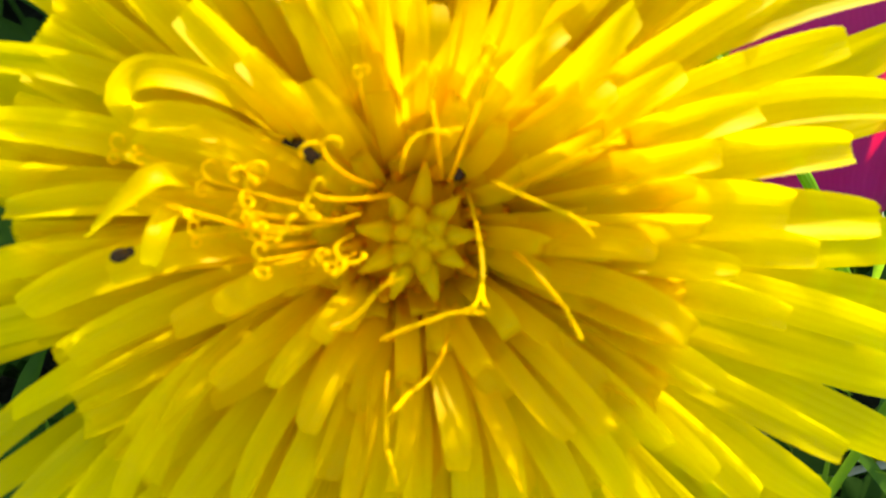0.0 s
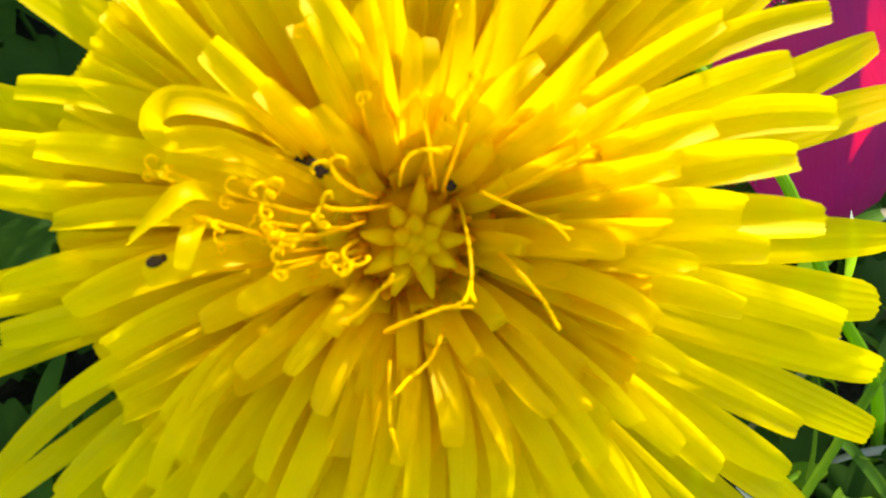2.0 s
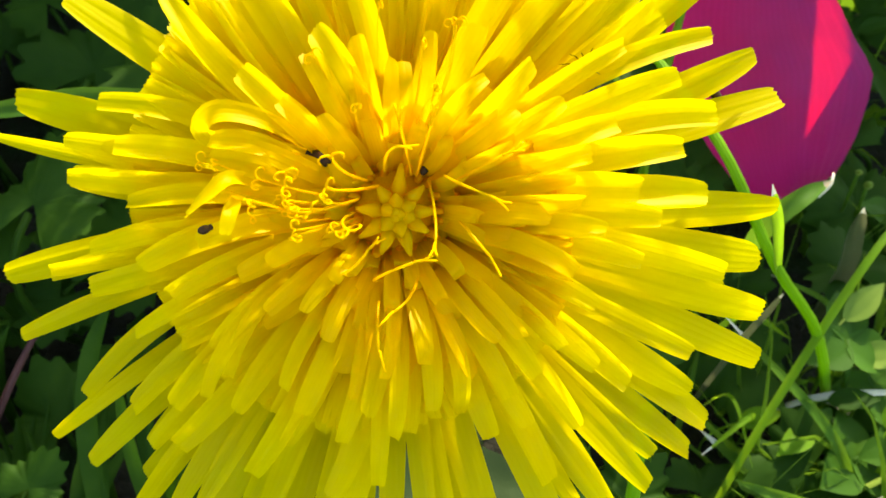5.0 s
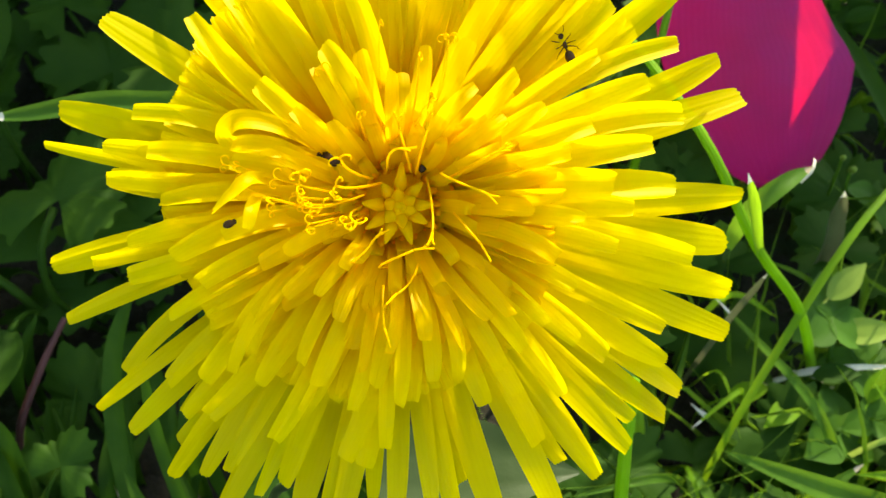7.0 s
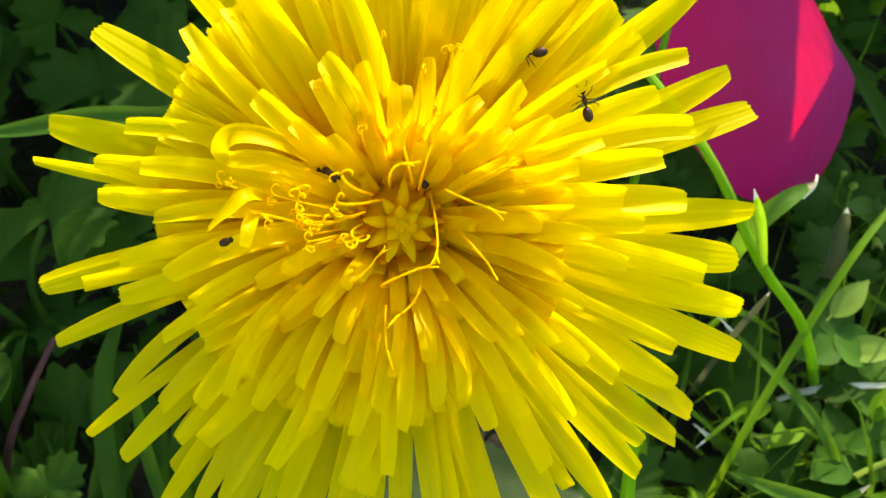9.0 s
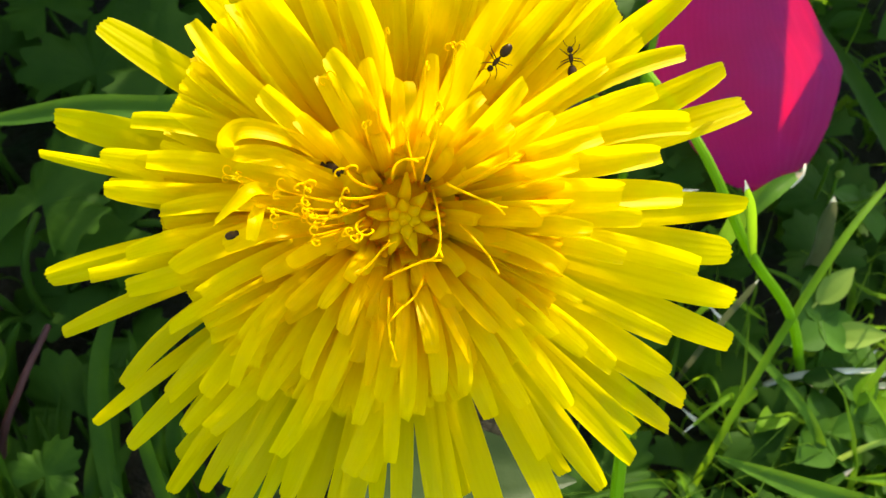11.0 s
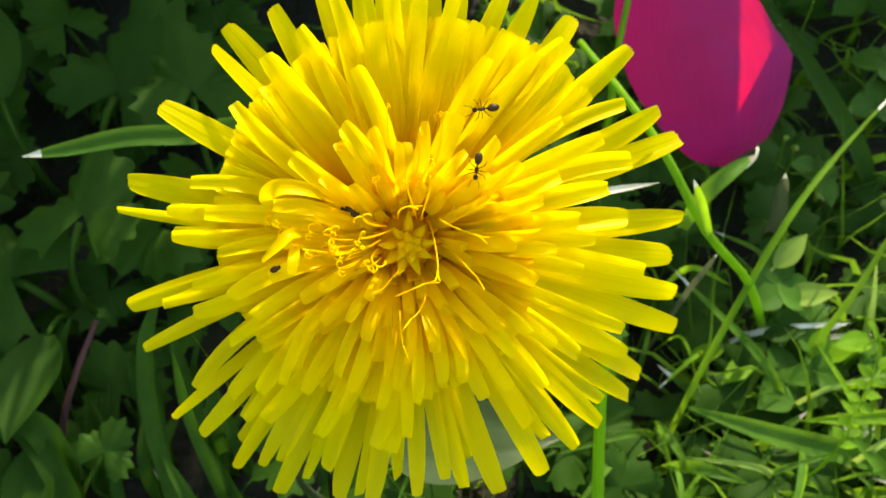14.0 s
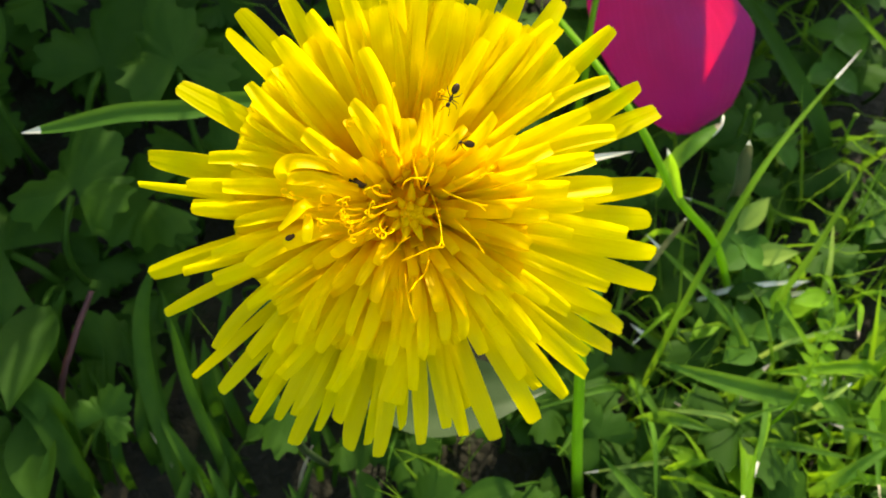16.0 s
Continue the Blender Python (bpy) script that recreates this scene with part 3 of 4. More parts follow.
# ---- magenta petal behind ----
def build_magenta():
    """A cupped petal facing the flower, one flank folded back along a crease."""
    ob = thing("fallen_petal", Matrix.Translation((0.055, 0.049, 0.019)), "magenta velvety cupped flower petal lying on the grass", "petal")
    facing = Vector((-0.25, -0.9, 0.36)).normalized()
    right = Vector((0.97, -0.24, 0.0))
    right = (right - facing * right.dot(facing)).normalized()
    upward = facing.cross(right).normalized()
    rows = ((-11.8, 1.0, 2.2), (-11.0, -1.7, 3.6), (-9.2, -5.6, 5.3), (-6.9, -8.4, 7.4), (-3.9, -11.7, 7.6), (0.7, -16.1, 7.6), (3.5, -18.2, 7.3), (6.9, -20.3, 7.0),
            (10.5, -21.7, 6.3), (13.2, -22.5, 4.3), (16.1, -22.7, 1.6), (20.0, -22.0, -1.5), (24.0, -19.0, -5.0), (27.0, -14.0, -9.0))

    def height(x, y):
        return 2.4 - 0.006 * (y - 3) ** 2 - 0.016 * (x + 6) ** 2 - 0.5 * max(0.0, x - 3.4 + 0.02 * (y - 5) ** 2) + 0.3 * noise.noise((x * 0.25, y * 0.2, 2))
    for name, first, last, label in (("petal_blade", 0.0, 0.86, ""), ("petal_flank", 0.86, 1.0, "darker folded flank of the petal")):
        bm = bmesh.new()
        uv = bm.loops.layers.uv.verify()
        grid, columns = [], 18 if first == 0.0 else 7
        sunk = 0.0 if first == 0.0 else 0.01
        for y, left, far in rows:
            line = []
            for j in range(columns + 1):
                x = left + (far - left) * (first + (last - first) * j / columns)
                line.append(bm.verts.new((right * x + upward * y + facing * (height(x, y) - sunk)) * MM))
            grid.append(line)
        for i in range(len(rows) - 1):
            for j in range(columns):
                face = bm.faces.new((grid[i][j], grid[i][j + 1], grid[i + 1][j + 1], grid[i + 1][j]))
                for loop, (c, d) in zip(face.loops, ((j, i), (j + 1, i), (j + 1, i + 1), (j, i + 1))):
                    loop[uv].uv = (first + (last - first) * c / columns, d / 13)
        bmesh.ops.subdivide_edges(bm, edges=bm.edges[:], cuts=2, smooth=1.0, use_grid_fill=True)
        part(name, bm, MAGENTA, ob, label)


build_magenta()


# ---- grass blades and stalks beside the flower ----
def blade(points, width, material, label, name="grass_blade", category="grass", cup=0.3, tip=None, up=(0.0, -0.45, 0.9)):
    """A tapering blade through points given in millimetres, from its root to its tip."""
    path = smooth_path([Vector(p) * MM for p in points], 22)
    base = path[0].copy()
    ob = thing(name, Matrix.Translation(base), label, category, "grass beside the flower")
    path = [p - base for p in path]
    cutoff = 20 if tip else 22
    bm = bmesh.new()

    def wide(v):
        return MM * width * (0.7 + 0.3 * min(1, v * 3)) * max(0.04, 1 - (v * cutoff / 22) ** 5)
    ribbon(bm, path[:cutoff + 1], wide, up, 6, cup)
    part("blade", bm, material, ob)
    if tip:
        bm = bmesh.new()
        ribbon(bm, path[cutoff:], lambda v: MM * width * max(0.04, (1 - 0.62) * (1 - v)), up, 4, cup)
        part("dry_tip", bm, tip, ob, "bleached dry tip")
    return ob


def stalk(points, radius, material, label, name="stalk"):
    path = smooth_path([Vector(p) * MM for p in points], 20)
    base = path[0].copy()
    bm = bmesh.new()
    tube(bm, [p - base for p in path], lambda v: MM * radius * (1 - 0.35 * v), 8, 0.03)
    ob = link(name, bm, material)
    ob.matrix_world = Matrix.Translation(base)
    return tagged(ob, label, "stem", "stalks beside the flower")


def build_near_blades():
    blade([(34, -5, -4), (40, 5.6, 13.4), (51.7, 21.1, 27.8), (62.3, 32.1, 29.2), (78.3, 46, 28.8)], 1.1, LIME, "long narrow lime green grass blade arching over", tip=WHITISH)
    blade([(39.5, 18, 36.5), (37, 16.5, 43), (34.2, 15.2, 51), (32.0, 15.5, 57.0)], 1.8, LIME, "short lime green grass leaf with a pale tip", tip=WHITISH)
    stalk([(58, 13.8, -3), (48.6, 16.4, 22.2), (38.8, 18.2, 37.7), (32.7, 25.1, 47.1), (28.7, 33.7, 48.5), (24.6, 43.1, 48.1)], 0.72, LIME, "long bent lime green grass stalk")
    blade([(83.8, 35.4, -4), (77.4, 43.1, 11.0), (70.8, 54.8, 18.0), (65.0, 68.8, 21.8)], 3.4, SHADE_GREEN, "broad grass blade darkened as in shade")
    blade([(92, 44, 16), (88.7, 47.7, 21.5), (83.6, 54.6, 24.3), (80.3, 60.8, 24.7)], 1.0, LIME, "thin light green grass blade")
    blade([(12, 17, 44), (19.2, 19.6, 47.6), (25.1, 20.6, 47.1), (31.3, 21.4, 46.5)], 1.0, WHITISH, "bleached dry grass blade under the florets", cup=0.4)
    stalk([(31.2, 42.7, -3), (31.3, 43.5, 29.6), (31.4, 46.2, 36.7), (34.1, 54.5, 44)], 0.7, LIME, "thin lime green grass stalk")
    for turn, long, rise in ((10, 9, 2), (-25, 7, 1), (35, 8, 3), (165, 9, 1), (200, 7, 2), (-5, 12, 3)):
        a = radians(turn)
        blade([(59, 13, 5), (59 + 0.5 * long * math.cos(a), 13 + 0.5 * long * math.sin(a), 6.5 + rise * 0.6), (59 + long * math.cos(a), 13 + long * math.sin(a), 6 + rise)], 0.8, WHITISH, "short bleached grass blade lit by the sun", cup=0.5)
    blade([(60, 4, -4), (60.2, 9.9, 11.2), (64.4, 15.3, 22.8), (70.3, 23.8, 34.7)], 1.2, GRASS, "upright green grass blade leaning outwards")
    blade([(84, -12, -3), (76.6, -9.5, 3.6), (63.1, -6.6, 9.4), (49, -2.9, 13.5), (37.6, 1.7, 14.8)], 3.8, GRASS, "broad green grass blade lying low")
    stalk([(46, -19, -3), (40.6, -16.4, 2.4), (30.2, -8.1, 3.2), (18.5, -3.7, 2.2)], 0.7, LIME, "thin light green creeping stalk")
    stalk([(24, -18.8, -4), (22.4, -10.8, 15.8), (21.4, -4.5, 32.8), (21.5, 0.6, 42.9)], 0.95, LIME, "straight light green stalk under the petals")
    blade([(46, 13.6, 4), (52, 14, 9), (58.1, 13.9, 10.7), (66.1, 12.8, 12.9)], 1.0, WHITISH, "bleached dry grass blade lying flat", cup=0.5)
    blade([(75, -5, -3), (74.5, -1.2, 6), (72.2, 7.9, 22.2)], 1.1, LIME, "thin upright lime green grass blade")
    blade([(40, 26, 24), (41.7, 27.3, 31.0), (45.6, 29.5, 33.5), (50.4, 32.6, 32.5)], 2.6, GRASS, "short torn green grass blade with a dried end", tip=STRAW)
    blade([(-8, 33.5, 40), (-17.6, 32.9, 49.3), (-26.1, 31.8, 50.5), (-33.8, 31.8, 51.1), (-41.5, 31.3, 50.3), (-47.1, 31.1, 49.8)], 2.6, CLOVER, "broad green grass blade with a withered white tip", tip=WHITISH)
    # these blades take the darkened leaf green in place of GRASS to look shaded
    blade([(-40.9, -6.6, -6), (-43.8, 6.1, 3), (-43.4, 16.6, 12)], 3.0, SHADE_GREEN, "grass blade darkened as in shade")
    blade([(-32.6, -5, -5), (-36.4, 12.6, 9), (-38.1, 21.7, 17)], 2.2, SHADE_GREEN, "grass blade darkened as in shade")
    blade([(-51, -4.5, -3), (-51.9, 6, 5), (-51.9, 13.6, 11)], 2.4, SHADE_GREEN, "grass blade darkened as in shade")
    blade([(-55.8, -5.7, -3), (-55.1, 5.5, 14.6), (-63.1, 10.4, 16.2)], 5.0, SHADE_GREEN, "curved dark green strap leaf")
    stalk([(-58, 4, -3), (-55.9, 9.2, 8.5), (-52.6, 16, 13.5), (-48.9, 22.7, 17)], 0.65, BROWN, "purple brown leaf stalk")


def build_small_bits():
    """Withered scraps, buds and broad shaded blades that stand among the grass."""
    blade([(58.6, 29.6, -3), (58, 30.3, 14), (56.8, 31.6, 22), (56.3, 32.2, 27)], 3.0, PALE, "torn greyish withered leaf standing up", cup=0.5, tip=WHITISH)
    blade([(37, 16, -3), (39.5, 17.2, 19), (41.2, 18.0, 27), (42.1, 18.5, 30.5)], 1.0, PALE, "thin greyish withered grass end", cup=0.5, tip=WHITISH)
    blade([(49.6, 32.2, 29.5), (50.6, 32.8, 31), (51.2, 34.0, 31.5), (51.4, 34.8, 31.2)], 0.4, WHITISH, "curled bleached shred at the petal's lower edge", cup=0.5)
    for x, y, z, size in ((65.2, 44.3, 14, 1.0), (63.3, 45.2, 16, 0.7), (81.5, 41.2, 16, 0.8)):
        ob = thing("flower_bud", Matrix.Translation((x * MM, y * MM, z * MM)), "tiny closed yellow-green bud on a thin stalk", "bud", "buds in the lawn")
        bm = bmesh.new()
        blob(bm, (0, 0, 0), (0.6 * size * MM, 0.6 * size * MM, size * MM), Matrix.Rotation(0.5, 4, "X"), 10, 8)
        part("bud", bm, SOFT, ob)
        bm = bmesh.new()
        tube(bm, smooth_path([Vector(q) * MM for q in ((0.5, -2, -z - 4), (0.4, -1, -0.5 * z), (0, 0, -0.7 * size))], 8), lambda v: 0.25 * MM, 6)
        part("stalk", bm, GRASS, ob)
    # shade of the lower left is in the dark green of these blades
    blade([(-38.7, -8.2, 0), (-41.1, 7.3, 12), (-40.2, 16.4, 20), (-37, 23, 25)], 2.8, SHADE_GREEN, "long grass blade darkened as in shade")
    blade([(-29.6, -9.3, 0), (-33.2, 3.8, 18), (-33.4, 11.8, 30)], 1.8, SHADE_GREEN, "long grass blade darkened as in shade")
    blade([(-53.4, -8, -3), (-53.4, -3, 8), (-57, 5, 14), (-64, 10, 14)], 4.2, SHADE_GREEN, "curved broad leaf darkened as in shade")


build_small_bits()
build_near_blades()


# ---- leaves of the lawn ----
def lobed_leaf_mesh(size, rng, lobes=3, depth=0.35):
    """A toothed, three-lobed leaf, its stalk at the origin, along +y."""
    bm = bmesh.new()
    uv = bm.loops.layers.uv.verify()
    rim, n = [], 66
    for k in range(n + 1):
        a = -2.55 + 5.1 * k / n
        lobe = 0.5 + 0.5 * math.cos(a * lobes * 1.05)
        r = size * (1 - depth + depth * lobe ** 0.6) * (1.0 + 0.09 * math.sin(a * 17 + 1.0)) * (1 - 0.18 * abs(a) / 2.6) * rng.uniform(0.96, 1.04)
        rim.append((a, r))
    rings = 5
    heart = Vector((0, size * 0.12, 0))
    rows = []
    for i in range(rings + 1):
        s = i / rings
        row = []
        for a, r in rim:
            x, y = math.sin(a) * r * s, math.cos(a) * r * s
            z = size * (0.22 * s * s * (0.4 + 0.6 * math.cos(a * lobes * 1.05)) - 0.16 * s * s * s + 0.05 * noise.noise((x / size * 3, y / size * 3, size * 1000)))
            row.append(bm.verts.new(heart + Vector((x, y, z))) if i else None)
        rows.append(row)
    centre = bm.verts.new(heart)
    for i in range(rings):
        for k in range(n):
            corners = (centre, rows[1][k + 1], rows[1][k]) if i == 0 else (rows[i][k], rows[i][k + 1], rows[i + 1][k + 1], rows[i + 1][k])
            face = bm.faces.new(corners)
            for loop in face.loops:
                loop[uv].uv = (0.5 + loop.vert.co.x / size / 2, 0.5 + loop.vert.co.y / size / 2)
    return bm


def oval_leaf_mesh(length, width, rng, bend=0.2):
    bm = bmesh.new()
    path = [Vector((0, length * v, length * bend * (v - v * v * 1.3))) for v in (k / 12 for k in range(13))]
    ribbon(bm, path, lambda v: width * max(0.03, math.sin(math.pi * min(1, 0.04 + 0.96 * v) ** 0.8)) , (0, 0, 1), 8, 0.18, ripple=0.03)
    return bm


def leaf(place, kind, size, material, label, rng, category="leaf", group="leaves in the lawn"):
    """A leaf on its own stalk down to the ground. kind: lobed, oval or clover."""
    name = {"lobed": "lobed_leaf", "oval": "oval_leaf", "clover": "clover_leaf"}[kind]
    ob = thing(name, place, label, category, group)
    if kind == "lobed":
        part("leaf_blade", lobed_leaf_mesh(size, rng), material, ob)
    elif kind == "oval":
        part("leaf_blade", oval_leaf_mesh(size * 2, size, rng), material, ob)
    else:
        for k in range(3):
            bm = oval_leaf_mesh(size, size * 0.9, rng, 0.25)
            bm.transform(Matrix.Rotation(2 * math.pi * k / 3, 4, "Z"))
            part("leaflet", bm, material, ob)
    down = place.inverted().to_3x3() @ Vector((0, 0, -1))
    drop = place.translation.z + 0.004
    bm = bmesh.new()
    foot = down * drop + Vector((0, -0.2 * drop, 0))
    tube(bm, [bezier((Vector((0, 0, 0)), Vector((0, -0.5 * drop, 0)), foot), k / 8) for k in range(9)], lambda v: size * 0.05, 6)
    part("leaf_stalk", bm, material, ob)
    return ob


def dry_stalk(x, y, rng):
    """A thin withered grass stalk leaning between the dark blades."""
    lean, tall = rng.uniform(-6, 6), rng.uniform(5, 10)
    blade([(x, y, -4), (x + 0.2 * lean, y + 3, 0.6 * tall), (x + lean, y + 9, tall)], rng.uniform(0.3, 0.6), STRAW, "thin withered grass stalk between dark blades", cup=0.5)


def build_leaves():
    rng = random.Random(5)
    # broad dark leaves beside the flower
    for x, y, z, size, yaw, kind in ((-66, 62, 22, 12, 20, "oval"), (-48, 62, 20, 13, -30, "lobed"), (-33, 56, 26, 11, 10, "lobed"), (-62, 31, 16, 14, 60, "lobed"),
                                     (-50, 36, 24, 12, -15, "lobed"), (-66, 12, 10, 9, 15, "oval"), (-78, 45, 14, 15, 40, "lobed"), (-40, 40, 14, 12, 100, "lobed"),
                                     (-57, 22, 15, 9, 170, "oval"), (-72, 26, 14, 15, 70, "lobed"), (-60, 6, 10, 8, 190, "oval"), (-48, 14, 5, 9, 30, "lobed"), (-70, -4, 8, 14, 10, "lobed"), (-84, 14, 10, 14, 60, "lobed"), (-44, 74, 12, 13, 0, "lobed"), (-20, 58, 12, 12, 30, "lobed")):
        leaf(pose(x * MM, y * MM, z * MM, rng.uniform(-5, 25), rng.uniform(-15, 15), yaw), kind, size * MM, SHADE_GREEN, "dark green toothed leaf in the shade of the lawn", rng)
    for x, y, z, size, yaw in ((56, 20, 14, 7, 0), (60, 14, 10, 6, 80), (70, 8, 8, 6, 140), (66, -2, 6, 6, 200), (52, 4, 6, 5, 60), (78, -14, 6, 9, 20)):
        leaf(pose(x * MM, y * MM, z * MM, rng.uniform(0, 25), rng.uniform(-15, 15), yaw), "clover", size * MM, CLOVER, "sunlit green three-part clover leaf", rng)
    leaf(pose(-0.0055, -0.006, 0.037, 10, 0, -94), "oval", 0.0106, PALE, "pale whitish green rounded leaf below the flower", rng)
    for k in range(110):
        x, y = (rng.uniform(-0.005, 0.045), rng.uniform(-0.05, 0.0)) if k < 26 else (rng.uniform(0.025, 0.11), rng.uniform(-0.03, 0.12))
        leaf(pose(x, y, rng.uniform(0.002, 0.012), rng.uniform(-10, 25), rng.uniform(-20, 20), rng.uniform(0, 360)), "lobed", rng.uniform(0.006, 0.010), SHADE_GREEN, "dark green toothed leaf low in the lawn", rng)
    # undergrowth
    for k in range(290):
        x, y = rng.uniform(-0.11, 0.11) if k < 200 else rng.uniform(-0.09, -0.02), rng.uniform(-0.06, 0.12)
        if x < -0.008 and y < 0.016 and k % 4:
            if k % 11 == 0:
                dry_stalk(x * 1000, y * 1000, rng)
                continue
            # deep shade here comes from the darkened green of the blades
            lean, tall = rng.uniform(-6, 6), rng.uniform(6, 17)
            blade([(x * 1000, y * 1000, -4), (x * 1000 + 0.3 * lean, y * 1000 + 4, 0.6 * tall), (x * 1000 + lean, y * 1000 + 11, tall)], rng.uniform(0.9, 2.6), SHADE_GREEN, "narrow grass blade darkened as in deep shade")
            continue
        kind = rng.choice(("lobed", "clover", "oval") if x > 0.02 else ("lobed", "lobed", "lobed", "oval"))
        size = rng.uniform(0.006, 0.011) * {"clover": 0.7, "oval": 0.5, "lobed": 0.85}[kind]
        leaf(pose(x, y, rng.uniform(0.001, 0.012), rng.uniform(-10, 25), rng.uniform(-20, 20), rng.uniform(0, 360)), kind, size, CLOVER if kind == "clover" else SHADE_GREEN,
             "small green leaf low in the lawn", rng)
    # narrow blades that cover the soil below the flower, their shade put into the green
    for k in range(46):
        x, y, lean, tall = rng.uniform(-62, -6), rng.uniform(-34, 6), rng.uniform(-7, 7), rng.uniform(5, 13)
        blade([(x, y, -4), (x + 0.3 * lean, y + 4, 0.6 * tall), (x + lean, y + 12, tall)], rng.uniform(0.9, 2.4), SHADE_GREEN, "narrow grass blade darkened as in deep shade")


build_leaves()


def build_fresh_grass():
    """Sunlit light green blades, each one a plant part of its own, low in the lawn."""
    rng = random.Random(31)
    for k in range(84):
        x, y = rng.uniform(28, 92), rng.uniform(-28, 34) if k < 30 else rng.uniform(-34, 2)
        length, a = rng.uniform(12, 34), rng.uniform(0, 6.283)
        out = Vector((math.cos(a), math.sin(a), 0)) * length * rng.uniform(0.5, 1.0)
        rise = rng.uniform(4, 16)
        blade([(x, y, -3), (x + out.x * 0.35, y + out.y * 0.35, rise * 0.8), (x + out.x, y + out.y, rise)], rng.uniform(1.0, 2.6), rng.choice((LIME, GRASS)), "fresh light green grass blade low in the lawn",
              tip=rng.choice((None, None, WHITISH, STRAW)))
    # thin sunlit blades and dry bits that stand higher
    for k in range(64):
        x, y, z = rng.uniform(30, 96), rng.uniform(-32, 26), rng.uniform(2, 9)
        length, a = rng.uniform(8, 20), rng.uniform(0, 6.283)
        out = Vector((math.cos(a), math.sin(a), 0)) * length
        rise = z + rng.uniform(2, 9)
        blade([(x, y, -3), (x + out.x * 0.3, y + out.y * 0.3, rise), (x + out.x, y + out.y, rise + rng.uniform(-3, 2))], rng.uniform(0.5, 1.2), rng.choice((LIME, LIME, SOFT, GRASS)), "thin light grass blade catching the sun",
              tip=rng.choice((None, None, WHITISH)))
    for _ in range(24):
        leaf(pose(rng.uniform(0.04, 0.095), rng.uniform(-0.03, 0.02), rng.uniform(0.004, 0.012), rng.uniform(-10, 30), rng.uniform(-20, 20), rng.uniform(0, 360)), "oval", rng.uniform(0.0025, 0.0045), LIME,
             "tiny lime green oval leaf in the sunny lawn", rng)
    for x, y, z, size, yaw in ((56, 22.5, 15, 3.6, -50), (57.5, 18.5, 12, 3.9, -95)):
        leaf(pose(x * MM, y * MM, z * MM, 20, 10, yaw), "oval", size * MM, SOFT, "pale soft green rounded leaf", rng)
    # a feathery compound leaf in full sun
    ob = thing("compound_leaf", pose(0.0565, -0.0055, 0.022, 8, -6, -38) @ Matrix.Scale(0.62, 4), "lime green feathery compound leaf in full sun", "leaf", "leaves in the lawn")
    bm = bmesh.new()
    tube(bm, smooth_path([Vector(q) * MM for q in ((-4, -14, -42), (0, -6, -3), (0, 6, 0.5), (1, 16, 0))], 12), lambda v: 0.4 * MM * (1 - 0.5 * v), 6)
    part("leaf_stalk", bm, LIME, ob)
    for k in range(13):
        bm = oval_leaf_mesh(rng.uniform(0.003, 0.0042), rng.uniform(0.002, 0.0028), rng, 0.3)
        leaflet = part("leaflet", bm, LIME, ob)
        leaflet.matrix_basis = pose(0, (-4 + 1.6 * k) * MM, 0, rng.uniform(-15, 20), rng.uniform(-20, 20), (70 if k % 2 else -70) + rng.uniform(-15, 15)) if k < 12 else pose(0.001, 0.016, 0, 0, 0, 0)
    for x, y, z, size, yaw in ((82, -20, 7, 7.0, 60), (74, -24, 6, 5.0, 130), (88, -6, 9, 5.5, 20), (71, -16, 8, 6.0, -20), (58, -15, 6, 4.5, 100), (47, -13, 6, 3.6, 20), (34, -15, 5, 3.6, 150), (53, -8, 6, 3.2, 60), (64, -22, 6, 5.0, 10)):
        leaf(pose(x * MM, y * MM, z * MM, 12, -8, yaw), "oval", size * MM, LIME, "broad bright lime green leaf in the sun", rng)


def build_shadow_straps():
    """Broad upright straps added unseen behind the magenta petal to shade it; the sun passes between them as a streak.
    """
    for points, wide in (([(54, 96.5, -4), (54, 96.5, 28), (54, 96.8, 58), (53.5, 98, 86)], 20.0), ([(66, 95, -4), (65.8, 95, 22), (65, 95.2, 50), (62.4, 95.4, 63), (56, 95.6, 78)], 16.0),
                         ([(70, 95.5, -4), (70.4, 95.5, 22), (71.6, 95.6, 45), (73.6, 95.7, 50), (75.6, 95.8, 54.5)], 9.5), ([(78.6, 96, -4), (78.6, 96, 24), (78.6, 96.4, 50), (79.5, 97.5, 77)], 18.0), ([(87, 96.6, -4), (87, 96.6, 24), (87, 97, 46), (87.5, 98, 68)], 12.0),
                         ([(106, 98, -4), (101, 97.6, 43), (89, 97.3, 60.7), (77.8, 97, 69.4), (71.9, 97, 74), (56, 97, 86)], 12.0),
                         ([(98, 104, -4), (98, 104, 17), (98.6, 104.5, 34), (100, 105.5, 52)], 20.0), ([(116, 106, -4), (116, 106, 15), (117, 106.5, 30), (119, 107.5, 46)], 20.0)):
        # added out of view as light blockers; their gap shapes the petal's lit streak
        blade(points, wide, GRASS, "unseen green strap added to shade the magenta petal", name="shadow_strap", category="leaf", cup=0.1, up=(0, -1, 0.1))


